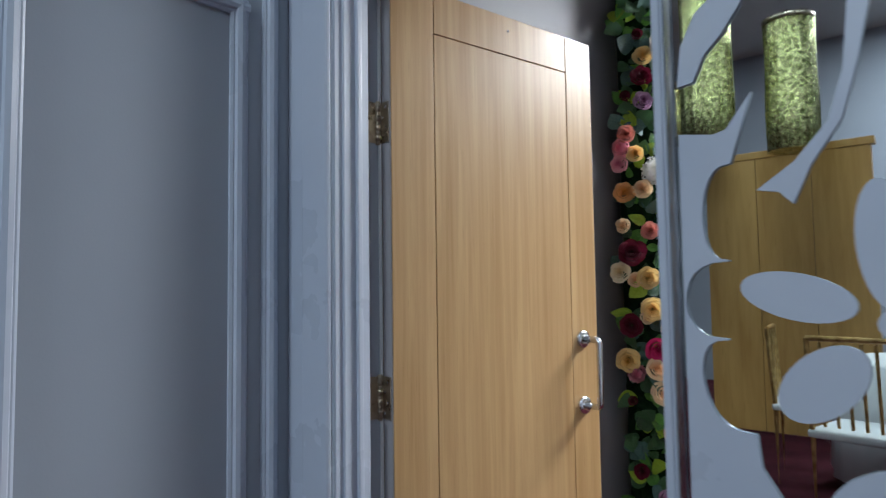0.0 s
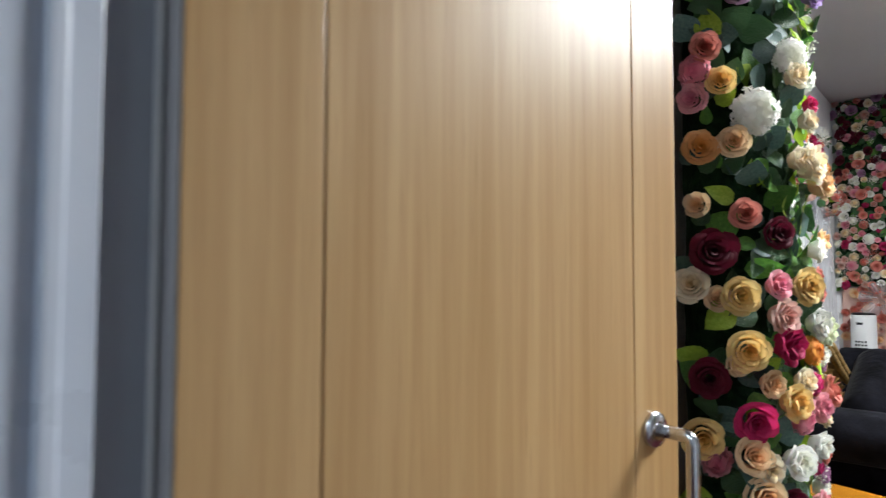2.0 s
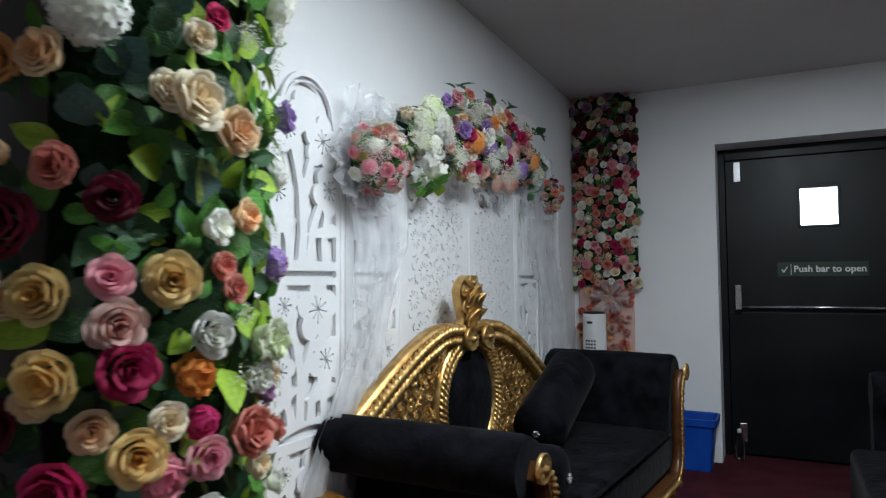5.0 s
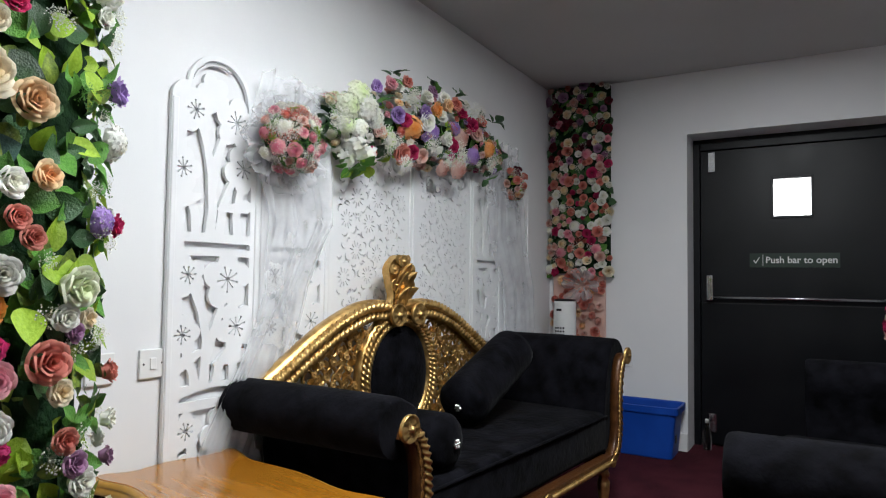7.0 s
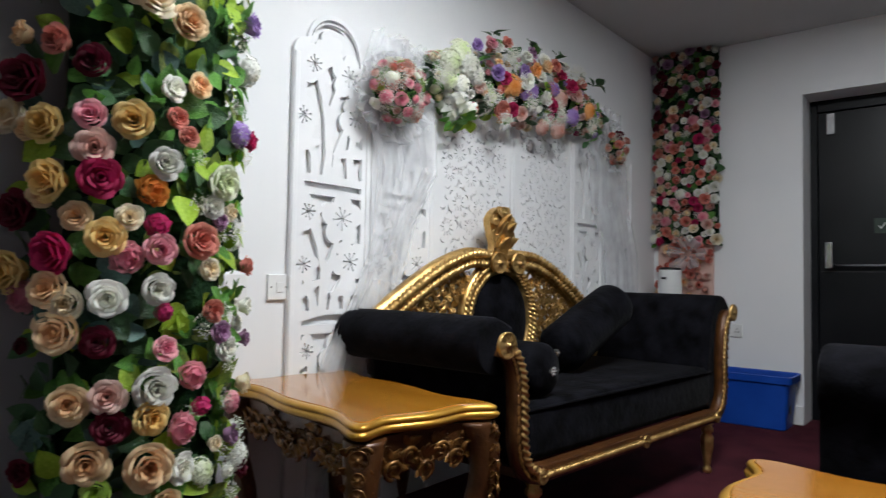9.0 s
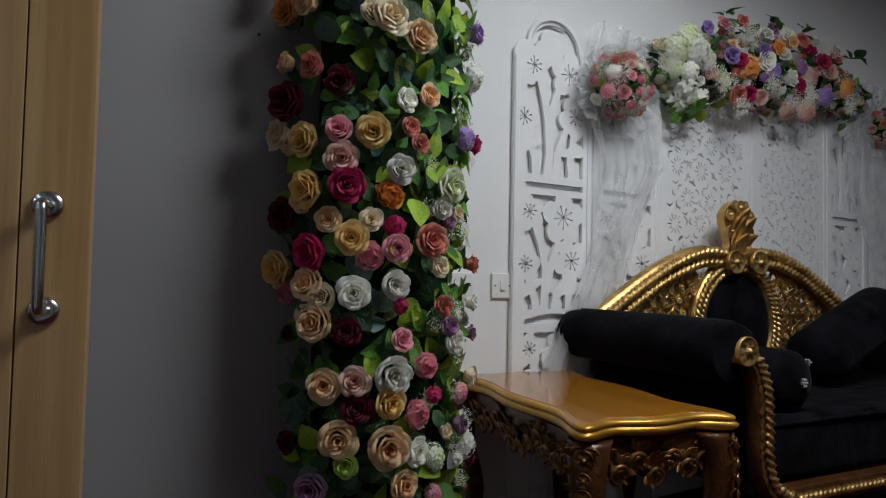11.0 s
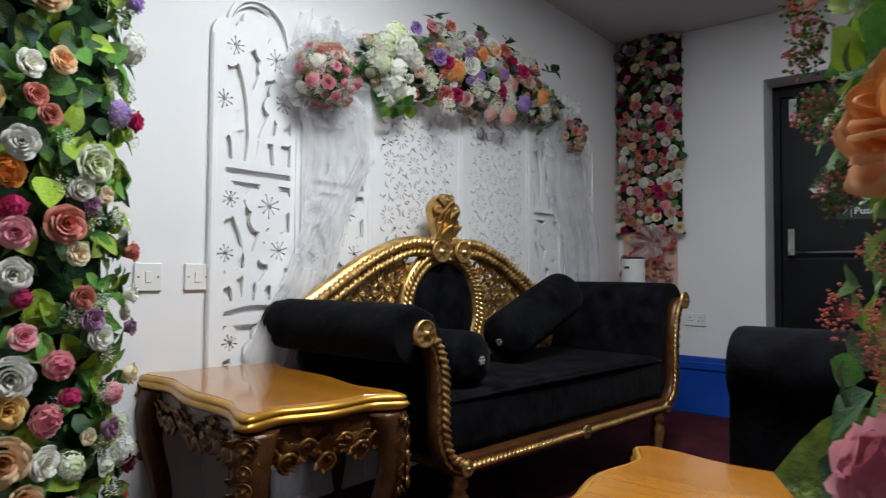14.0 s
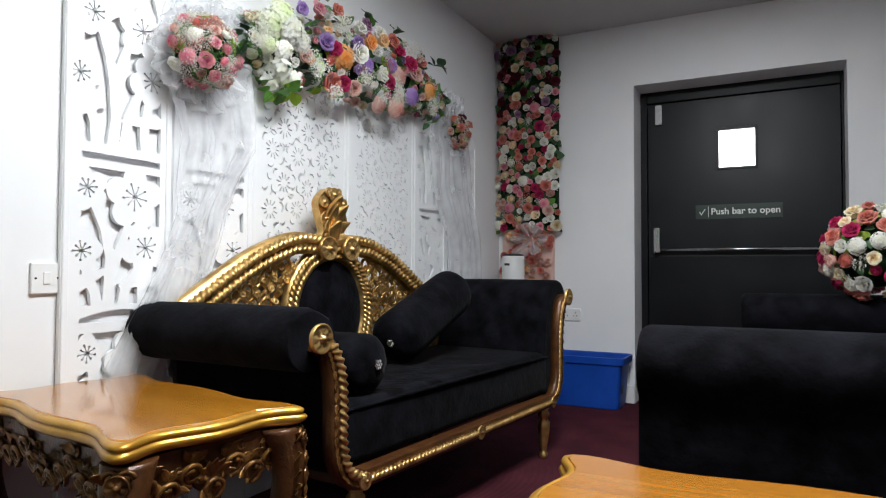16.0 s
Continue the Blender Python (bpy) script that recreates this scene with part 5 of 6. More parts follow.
BANK["leaf", 1] = patch_mesh("leaf", leaf_patches(0.3, 0.35, 0.5), LEAFMAT["dark"])
BANK["leaf", 2] = patch_mesh("leaf", leaf_patches(0.5, 0.1, 0.15), LEAFMAT["dark"])
BREATH = speck_mesh("babys_breath", 61, 60, PMAT["white"])
BERRY = speck_mesh("sedum_sprig", 62, 60, PMAT["coral"])
SEED = speck_mesh("green_sprig", 63, 60, LEAFMAT["mid"])
CACHE = {}


def tinted(kind, var, material):
    key = (kind, var, material.name)
    if key not in CACHE:
        me = BANK[kind, var].copy()
        me.materials[0] = material
        CACHE[key] = me
    return CACHE[key]


def facing(p, d, spin, size):
    """A pose whose z axis looks along d."""
    q = Vector(d).to_track_quat("Z", "Y").to_matrix().to_4x4()
    return Matrix.Translation(p) @ q @ Matrix.Rotation(spin, 4, "Z") @ Matrix.Scale(size, 4)


def plant(parent, name, me, m):
    ob = new(name, me)
    ob.parent = parent
    ob.matrix_basis = m
    return ob


def bloom(parent, kind, colour, p, d, size, rnd):
    var = rnd.randrange(3) if kind == "rose" else rnd.randrange(2) if kind == "peony" else 0
    tilt = Vector(d) + Vector((rnd.uniform(-1, 1), rnd.uniform(-1, 1), rnd.uniform(-0.6, 0.8))) * 0.28
    return plant(parent, "rose" if kind == "near" else kind, tinted(kind, var, PMAT[colour]), facing(p, tilt, rnd.uniform(0, 6.28), size))


def foliage(parent, kind, p, d, size, rnd, out=0.5):
    """One leaf growing from p, splayed away from direction d."""
    d = Vector(d).normalized()
    side = Vector((rnd.gauss(0, 1), rnd.gauss(0, 1), rnd.gauss(0, 1)))
    side = (side - d * side.dot(d)).normalized()
    y = (side + d * rnd.uniform(0.1, out)).normalized()
    z = (d - y * d.dot(y)).normalized()
    x = y.cross(z)
    m = Matrix((x, y, z)).transposed().to_4x4()
    var = 2 if kind == "blue" else rnd.randrange(2)
    return plant(parent, "leaf", tinted("leaf", var, LEAFMAT[kind]), Matrix.Translation(p) @ m @ Matrix.Scale(size, 4))


def fill(parent, surface, area, palette, rnd, blooms, leaves, specks, size=(0.028, 0.045), taken=(), leafmix=("dark", "dark", "mid", "mid", "lime", "blue", "variegated"), leafsize=(0.045, 0.085), kinds=("rose", "rose", "peony"), gap=0.8):
    """Covers a surface with blooms that keep apart, then leaves and sprigs between them."""
    placed = list(taken)
    for _ in range(blooms * 12):
        if len(placed) - len(taken) >= blooms:
            break
        u, v = rnd.random(), rnd.random()
        p, d = surface(u, v)
        r = rnd.uniform(*size)
        if any((p - q).length < (r + s) * gap for q, s in placed):
            continue
        placed.append((p, r))
        colour = rnd.choice(palette(u, v))
        kind = rnd.choice(kinds)
        if r > size[1] * 0.9 and colour in ("white", "pink", "purple", "palegreen"):
            kind = "hydrangea"
        bloom(parent, kind, colour, p + d * r * 0.1, d, r, rnd)
    for _ in range(leaves):
        p, d = surface(rnd.random(), rnd.random())
        foliage(parent, rnd.choice(leafmix), p - d * rnd.uniform(0.005, 0.03), d, rnd.uniform(*leafsize), rnd, 0.9)
    for _ in range(specks):
        p, d = surface(rnd.random(), rnd.random())
        me = rnd.choice((BREATH, BREATH, BREATH, BREATH, BERRY, SEED))
        plant(parent, me.name, me, facing(p, d, rnd.uniform(0, 6.28), rnd.uniform(0.02, 0.04)))


# ---- flower columns at the two sides of the opening ----
def column_surface(cx, cy, s, ax, b0, b1, z0, z1, a0, a1):
    def at(u, v):
        a = radians(a0 + (a1 - a0) * u)
        b = b0 if math.sin(a) < 0 else b1
        wob = 1 + 0.06 * noise.noise(Vector((cx * 3, a * 1.5, z0 + (z1 - z0) * v * 5)))
        p = Vector((cx + s * ax * math.cos(a) * wob, cy + b * math.sin(a) * wob, z0 + (z1 - z0) * v))
        d = Vector((s * math.cos(a) / ax, math.sin(a) / b, 0)).normalized()
        return p, d
    return at


# solid inner form, coloured dark as the shade in the column's gaps
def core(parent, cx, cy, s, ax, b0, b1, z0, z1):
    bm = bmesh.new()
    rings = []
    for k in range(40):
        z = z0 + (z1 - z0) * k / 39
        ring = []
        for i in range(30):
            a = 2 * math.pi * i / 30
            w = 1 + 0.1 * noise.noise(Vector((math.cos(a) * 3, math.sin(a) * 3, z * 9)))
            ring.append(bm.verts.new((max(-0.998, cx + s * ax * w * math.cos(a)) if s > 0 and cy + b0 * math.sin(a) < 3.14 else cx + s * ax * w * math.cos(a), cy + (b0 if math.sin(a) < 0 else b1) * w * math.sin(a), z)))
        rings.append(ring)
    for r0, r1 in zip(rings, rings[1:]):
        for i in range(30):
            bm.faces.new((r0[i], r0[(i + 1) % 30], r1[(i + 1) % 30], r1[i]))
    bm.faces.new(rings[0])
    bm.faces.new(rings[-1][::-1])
    return part("foliage_backing", bm, GAPSHADE, parent, "near-black backing, painted shade between blooms and leaves", True)


KEY = {
    "coral": [(-75, 1.74, 0.029), (-55, 1.38, 0.029), (13, 0.99, 0.037), (65, 0.94, 0.023), (23, 0.84, 0.024), (6, 2.06, 0.034)],
    "pink": [(-79, 1.69, 0.04), (-80, 1.63, 0.03), (-39, 1.23, 0.028), (-72, 0.87, 0.036), (-21, 0.95, 0.037), (-5, 0.97, 0.03), (-2, 0.76, 0.025), (13, 0.7, 0.035), (8, 0.59, 0.038), (-31, 1.99, 0.036)],
    "yellow": [(-66, 1.66, 0.028), (-59, 1.21, 0.036), (-19, 1.23, 0.036), (-55, 1.1, 0.039), (-30, 0.99, 0.035), (-79, 0.92, 0.039), (-9, 0.63, 0.035), (-57, 2.02, 0.032)],
    "apricot": [(-79, 1.52, 0.035)], "orange": [(-10, 1.09, 0.038)], "lime": [(-30, 0.49, 0.025)], "palegreen": [(25, 1.13, 0.038)],
    "peach": [(-60, 1.53, 0.031), (-78, 1.4, 0.026), (-44, 1.03, 0.027), (4, 1.46, 0.036), (10, 1.33, 0.026), (-49, 0.8, 0.04), (-36, 0.55, 0.04), (-8, 0.53, 0.044), (0, 0.44, 0.033), (-44, 0.66, 0.035), (-70, 1.2, 0.026), (-54, 0.88, 0.035), (-62, 1.07, 0.024)],
    "burgundy": [(-38, 1.34, 0.031), (-73, 1.3, 0.044), (-75, 1.04, 0.037), (-31, 0.78, 0.03), (-25, 0.61, 0.032), (64, 0.44, 0.023), (-59, 1.94, 0.036), (-17, 2.1, 0.04)],
    "cream": [(-83, 1.23, 0.035), (-46, 0.86, 0.03), (-23, 1.68, 0.027), (-11, 1.59, 0.024), (-23, 1.5, 0.027), (-14, 1.49, 0.041), (-20, 1.03, 0.025), (19, 0.93, 0.024), (65, 0.65, 0.025), (-44, 2.06, 0.036)],
    "blush": [(-37, 1.17, 0.035), (-27, 0.67, 0.032)], "magenta": [(-35, 1.11, 0.038), (-52, 0.96, 0.039), (64, 1.26, 0.024)],
    "white": [(-28, 0.87, 0.035), (-3, 1.31, 0.026), (-4, 1.15, 0.031), (-6, 0.89, 0.03), (-7, 0.69, 0.04), (6, 0.51, 0.031), (21, 1.07, 0.024), (32, 0.75, 0.027), (64, 0.84, 0.022)],
    "hotpink": [(-6, 1.02, 0.028), (19, 0.63, 0.024), (-2, 0.84, 0.023)], "purple": [(53, 1.54, 0.029), (1, 1.89, 0.03)],
    "mauve": [(26, 1.04, 0.019), (28, 0.79, 0.024), (65, 0.76, 0.02), (-50, 0.44, 0.034), (-59, 1.85, 0.032), (-41, 1.91, 0.032)],
}
rnd = random.Random(7)
KX, KY, KA, KB0, KB1 = -0.92, 3.03, 0.215, 0.235, 0.29


def on_column(a, k=1.0):
    """Place and outward direction on the column's skin at angle a."""
    ra = radians(a)
    b = KB0 if a < 0 else KB1
    return Vector((KX + KA * k * math.cos(ra), KY + b * k * math.sin(ra), 0)), Vector((math.cos(ra) / KA, math.sin(ra) / b, 0)).normalized()


colm = thing("flower_column", pose(0, 0, 0), "dense column of mixed silk roses and green leaves on the wall end", "flower garland", "flower columns")
core(colm, -0.87, 3.04, 1, 0.11, 0.16, 0.2, 0.0, 2.59)
taken = []
for colour, rows in KEY.items():
    for a, z, r in rows:
        p, d = on_column(a, 0.97)
        p.z = z
        bloom(colm, "peony" if colour in ("orange", "hotpink") or (colour == "pink" and r > 0.034) else "rose", colour, p, d, r * 1.12, rnd)
        taken.append((p, r))
for a, z, r, c in ((-48, 1.6, 0.05, "white"), (-22, 1.73, 0.036, "white"), (65, 1.44, 0.041, "white"), (63, 0.47, 0.038, "white"), (47, 1.26, 0.032, "purple"), (21, 0.48, 0.031, "palegreen"), (44, 1.75, 0.045, "white"), (-50, 2.35, 0.05, "white")):
    p, d = on_column(a, 0.95)
    p.z = z
    bloom(colm, "hydrangea", c, p, d, r * 1.1, rnd)
    taken.append((p, r))


def side_palette(u, v):
    if u < 0.3:
        return ("burgundy", "burgundy", "peach", "magenta", "cream", "mauve")
    if u < 0.6:
        return ("peach", "cream", "pink", "yellow", "white", "magenta", "coral")
    return ("white", "white", "cream", "mauve", "purple", "pink", "coral")


surf = column_surface(KX, KY, 1, KA * 0.93, KB0 * 0.93, KB1 * 0.93, 0.02, 2.57, -84, 88)
fill(colm, surf, 1, side_palette, rnd, 46, 0, 0, (0.02, 0.03), [(p, r * 1.25) for p, r in taken if 0.4 < p.z < 1.75] + [(p, r) for p, r in taken if not 0.4 < p.z < 1.75], gap=0.95)
inner = column_surface(KX, KY, 1, KA * 0.72, KB0 * 0.76, KB1 * 0.76, 0.02, 2.57, -84, 92)
for _ in range(900):
    u, v = rnd.random(), rnd.random()
    p, d = inner(u, v)
    mix = ("dark", "dark", "mid", "blue", "dark") if u < 0.45 else ("mid", "mid", "lime", "dark", "dark", "variegated")
    if rnd.random() < 0.1:
        mix = ("lime",)
    foliage(colm, rnd.choice(mix), p + d * rnd.uniform(-0.005, 0.03), d, rnd.uniform(0.045, 0.082), rnd, 1.3)
# leaves that stick out between the blooms, more of them on the side towards the screen
for _ in range(260):
    u, v = rnd.random() ** 0.8, rnd.random()
    p, d = surf(u, v)
    foliage(colm, rnd.choice(("mid", "lime", "variegated", "mid", "dark") if u > 0.4 else ("dark", "blue", "mid", "dark", "lime")), p - d * 0.02, d, rnd.uniform(0.04, 0.07), rnd, 1.6)
for _ in range(60):
    p, d = surf(0.55 + 0.45 * rnd.random(), rnd.random())
    me = rnd.choice((BREATH, BREATH, SEED))
    plant(colm, me.name, me, facing(p, d, rnd.uniform(0, 6.28), rnd.uniform(0.022, 0.036)))
colr = thing("flower_column", pose(0, 0, 0), "dense column of silk roses and variegated leaves at the opening", "flower garland", "flower columns")
core(colr, 0.94, 3.05, -1, 0.155, 0.13, 0.15, 0.0, 2.59)
taken = []
for x, y, z, r, c, k in ((0.757, 2.9, 0.957, 0.038, "apricot", "near"), (0.73, 2.93, 0.8, 0.036, "pink", "peony"), (0.725, 2.955, 1.06, 0.034, "coral", "near"), (0.8, 2.88, 0.78, 0.038, "apricot", "near"), (0.82, 2.87, 1.07, 0.034, "blush", "rose")):
    p = Vector((x, y, z))
    bloom(colr, k, c, p, (-0.75, -0.75, 0.45), r, rnd)
    taken.append((p, r))
surf = column_surface(0.94, 3.05, -1, 0.205, 0.165, 0.19, 0.02, 2.57, -100, 95)
fill(colr, surf, 1, lambda u, v: ("peach", "pink", "coral", "apricot", "pink", "blush"), rnd, 70, 0, 0, (0.022, 0.038), taken)
inner = column_surface(0.94, 3.05, -1, 0.18, 0.135, 0.155, 0.02, 2.57, -104, 96)
for _ in range(560):
    p, d = inner(rnd.random(), rnd.random())
    foliage(colr, rnd.choice(("dark", "mid", "mid", "mid", "lime", "variegated")), p + d * rnd.uniform(0, 0.02), d, rnd.uniform(0.03, 0.058), rnd, 1.0)
for _ in range(60):
    p, d = surf(0.3 + 0.55 * rnd.random(), rnd.random())
    me = rnd.choice((BERRY, SEED, BREATH))
    plant(colr, me.name, me, facing(p, d, rnd.uniform(0, 6.28), rnd.uniform(0.018, 0.03)))

for y, z, sz, kind in ((3.08, 1.07, 0.08, "mid"), (3.1, 1.03, 0.07, "lime"), (3.1, 1.12, 0.07, "variegated"), (3.02, 0.78, 0.1, "variegated"), (3.08, 0.86, 0.06, "lime"), (3.1, 1.4, 0.08, "mid")):
    m = Matrix(((0, -1, 0), (1, 0, 0), (0, 0, 1))).to_4x4()
    plant(colr, "leaf", tinted("leaf", 0, LEAFMAT[kind]), Matrix.Translation((0.75, y, z)) @ pose(0, 0, 0, 70, rnd.uniform(-20, 20), 0) @ m @ Matrix.Scale(sz, 4))

for _ in range(40):
    p = Vector((0.755 + 0.05 * rnd.random(), rnd.uniform(2.97, 3.1), rnd.uniform(0.7, 1.35)))
    me = rnd.choice((BERRY, SEED, BERRY))
    plant(colr, me.name, me, facing(p, (-1, -0.2, 0.2), rnd.uniform(0, 6.28), rnd.uniform(0.02, 0.034)))

for _ in range(150):
    p = Vector((rnd.uniform(0.745, 0.79), rnd.uniform(2.95, 3.16), rnd.uniform(0.05, 2.5) if rnd.random() < 0.5 else rnd.uniform(0.7, 1.3)))
    foliage(colr, rnd.choice(("mid", "mid", "lime", "variegated")), p, (-1, 0.2, 0.3), rnd.uniform(0.018, 0.04), rnd, 1.2)

for x, y, z, r in ((0.7, 2.95, 0.985, 0.02), (0.708, 2.95, 0.94, 0.018), (0.735, 2.95, 0.905, 0.018), (0.695, 2.95, 1.02, 0.02), (0.74, 2.93, 0.86, 0.02), (0.69, 2.98, 1.06, 0.022), (0.7, 2.98, 1.15, 0.024), (0.7, 2.98, 0.72, 0.024)):
    for me in (BERRY, SEED, SEED):
        plant(colr, me.name, me, facing(Vector((x, y, z)), (-1, -0.6, 0.2), rnd.uniform(0, 6.28), r))
    for k in range(5):
        foliage(colr, rnd.choice(("mid", "lime", "lime")), Vector((x + 0.02, y + 0.01, z + rnd.uniform(-0.02, 0.02))), (-0.8, -0.4, 0.2), rnd.uniform(0.016, 0.034), rnd, 1.2)

for _ in range(110):
    p = Vector((rnd.uniform(0.705, 0.75), rnd.uniform(2.95, 3.08), rnd.uniform(0.72, 1.02)))
    if rnd.random() < 0.3:
        plant(colr, BERRY.name, BERRY, facing(p, (-1, -0.5, 0.2), rnd.uniform(0, 6.28), rnd.uniform(0.014, 0.022)))
    else:
        foliage(colr, rnd.choice(("mid", "mid", "lime", "dark")), p, (-1, -0.4, 0.2), rnd.uniform(0.018, 0.04), rnd, 1.1)

# ---- garland over the screen ----
gar = thing("flower_garland", pose(0, 0, 0), "arched garland of mixed silk flowers over the white screen", "flower garland")
GL = [(4.42, 1.79, 0.1), (4.6, 1.8, 0.16), (4.95, 1.87, 0.19), (5.3, 1.9, 0.2), (5.62, 1.92, 0.17), (5.85, 1.9, 0.13), (5.98, 1.87, 0.07)]


def garland_at(u):
    x = u * (len(GL) - 1)
    i = min(int(x), len(GL) - 2)
    t = x - i
    return [GL[i][k] + (GL[i + 1][k] - GL[i][k]) * t for k in range(3)]


def garland_surface(k):
    def at(u, v):
        y, z, r = garland_at(u)
        a = radians(-80 + 160 * v)
        d = Vector((math.cos(a), 0.15 * (u - 0.5), math.sin(a))).normalized()
        return Vector((XW + 0.04 + k * 0.15 * math.cos(a) * (r / 0.2) ** 0.5, y, z + k * r * math.sin(a))), d
    return at


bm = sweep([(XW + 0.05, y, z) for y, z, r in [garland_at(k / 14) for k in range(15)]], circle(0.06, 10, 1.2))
part("foliage_backing", bm, GAPSHADE, gar, "near-black backing, painted shade between blooms and leaves", True)
GARLAND = (
    ((4.47, 1.84, 0.063, "palegreen", "hydrangea"), (4.59, 1.86, 0.07, "white", "hydrangea"), (4.54, 1.91, 0.059, "palegreen", "hydrangea"), (4.65, 1.83, 0.055, "white", "hydrangea"), (4.47, 1.77, 0.047, "palegreen", "hydrangea"),
     (4.56, 1.77, 0.048, "white", "hydrangea"), (4.56, 1.7, 0.05, "white", "orchid"), (4.64, 1.68, 0.048, "white", "orchid"), (4.55, 1.65, 0.04, "white", "orchid"), (4.81, 1.88, 0.04, "purple", "rose"), (5.04, 1.94, 0.04, "purple", "rose")),
    ((4.66, 1.97, 0.031, "purple", "rose"), (5.16, 2.07, 0.038, "mauve", "rose"), (5.55, 1.82, 0.051, "purple", "hydrangea"), (5.13, 1.87, 0.043, "purple", "hydrangea"), (5.35, 1.93, 0.039, "purple", "hydrangea"), (4.94, 1.85, 0.062, "apricot", "hydrangea"),
     (5.15, 1.98, 0.041, "apricot", "rose"), (5.28, 2.03, 0.039, "peach", "rose"), (5.73, 1.89, 0.053, "apricot", "hydrangea"), (4.88, 1.87, 0.035, "magenta", "rose"), (4.95, 1.74, 0.038, "magenta", "rose"), (5.3, 1.83, 0.042, "magenta", "rose")),
    ((5.53, 1.98, 0.044, "magenta", "rose"), (5.44, 2.02, 0.037, "magenta", "rose"), (4.86, 1.72, 0.049, "coral", "rose"), (5.38, 2.06, 0.043, "coral", "rose"), (5.03, 1.74, 0.039, "blush", "rose"), (5.66, 2.03, 0.039, "coral", "rose"),
     (5.05, 1.9, 0.049, "white", "rose"), (5.24, 1.85, 0.044, "white", "rose"), (5.2, 1.95, 0.038, "white", "rose"), (5.08, 2.02, 0.04, "white", "rose"), (4.84, 2.01, 0.032, "white", "rose"), (5.28, 2.07, 0.036, "white", "rose")),
    ((5.5, 2.08, 0.041, "white", "rose"), (5.57, 1.94, 0.045, "blush", "rose"), (5.41, 1.89, 0.056, "blush", "hydrangea"), (5.41, 1.73, 0.055, "blush", "hydrangea"), (5.26, 1.71, 0.045, "blush", "hydrangea"), (4.68, 1.79, 0.033, "blush", "rose"),
     (4.78, 2.01, 0.034, "pink", "rose"), (4.93, 2.06, 0.033, "coral", "rose")))
taken = []
for rows in GARLAND:
    for y, z, r, c, k in rows:
        up = (z - 1.87) / 0.22
        d = Vector((1, -0.15, 0.5 * up)).normalized()
        p = Vector((-1.2 + 0.06 * math.sqrt(max(0.0, 1 - up * up)), y, z))
        bloom(gar, k, c, p, d, r, rnd)
        taken.append((p, r))
gsurf = garland_surface(0.85)
fill(gar, gsurf, 1, lambda u, v: ("white", "cream", "palegreen") if u < 0.2 else ("purple", "pink", "peach", "coral", "white", "hotpink", "cream", "blush"), rnd, 90, 300, 120, (0.018, 0.03), taken,
     ("dark", "dark", "mid", "mid", "lime"), (0.045, 0.08), gap=0.75)
# sprays of baby's breath, and leaf tips that break the outline
for y, z in ((4.75, 1.74), (4.93, 1.96), (5.24, 1.75), (5.38, 1.78), (5.08, 1.79), (4.84, 1.65), (5.73, 1.81), (5.53, 2.05), (4.9, 1.98), (4.71, 1.76), (4.37, 1.77), (5.35, 1.81)):
    for _ in range(4):
        p = Vector((-1.12 + rnd.uniform(-0.02, 0.02), y + rnd.uniform(-0.04, 0.04), z + rnd.uniform(-0.03, 0.03)))
        plant(gar, BREATH.name, BREATH, facing(p, (1, 0, 0.1), rnd.uniform(0, 6.28), rnd.uniform(0.032, 0.05)))
for y, z in ((4.84, 2.06), (5.18, 2.1), (5.88, 2.07), (4.58, 1.62), (5.77, 1.75), (4.73, 1.92), (4.54, 1.62), (4.64, 1.63), (5.7, 2.04), (4.78, 1.74), (5.95, 1.9), (4.4, 1.78), (5.44, 2.12), (4.98, 2.04)):
    for _ in range(5):
        p = Vector((-1.17, y + rnd.uniform(-0.03, 0.03), z + rnd.uniform(-0.03, 0.03)))
        foliage(gar, rnd.choice(("lime", "mid", "mid") if z < 1.7 else ("dark", "mid", "dark")), p, (0.5, 0.2 if y > 5 else -0.2, 0.8 if z > 1.85 else -0.8), rnd.uniform(0.05, 0.085), rnd, 1.4)


def ball(name, label, c, r, palette, blooms, leaves, specks, base=None, size=(0.02, 0.034)):
    """A posy: a dome of blooms facing the room."""
    b = thing(name, pose(0, 0, 0), label, "flower bouquet", "screen bouquets" if base is None else "")

    def at(u, v):
        th, ph = math.acos(1 - (1.15 if base is None else 1.9) * u), 2 * math.pi * v
        d = Vector((math.cos(th), math.sin(th) * math.cos(ph), math.sin(th) * math.sin(ph)))
        if base is not None:
            d = Vector((math.sin(th) * math.cos(ph), math.sin(th) * math.sin(ph), math.cos(th)))
        return Vector(c) + Vector((d.x * r * (0.8 if base is None else 1), d.y * r, d.z * r)), d
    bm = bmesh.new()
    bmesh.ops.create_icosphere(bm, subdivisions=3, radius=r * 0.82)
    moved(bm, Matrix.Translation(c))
    part("foliage_backing", bm, GAPSHADE, b, smooth=True)
    fill(b, at, 1, palette, rnd, blooms, leaves, specks, size, (), ("dark", "mid", "lime"), (0.03, 0.06))
    return b


ball("posy", "round posy of coral roses and baby's breath on white tulle", (XW + 0.13, 4.185, 1.655), 0.112, lambda u, v: ("coral", "pink", "blush", "pink", "white"), 42, 70, 105)
ball("posy", "round posy of coral roses and baby's breath on white tulle", (XW + 0.1, 6.23, 1.76), 0.08, lambda u, v: ("coral", "peach", "blush", "cream", "burgundy"), 22, 30, 40)

# ---- flower panel in the corner ----
pan = thing("flower_wall", pose(0, 0, 0), "tall panel of pink and white silk roses in the wall corner", "flower panel")
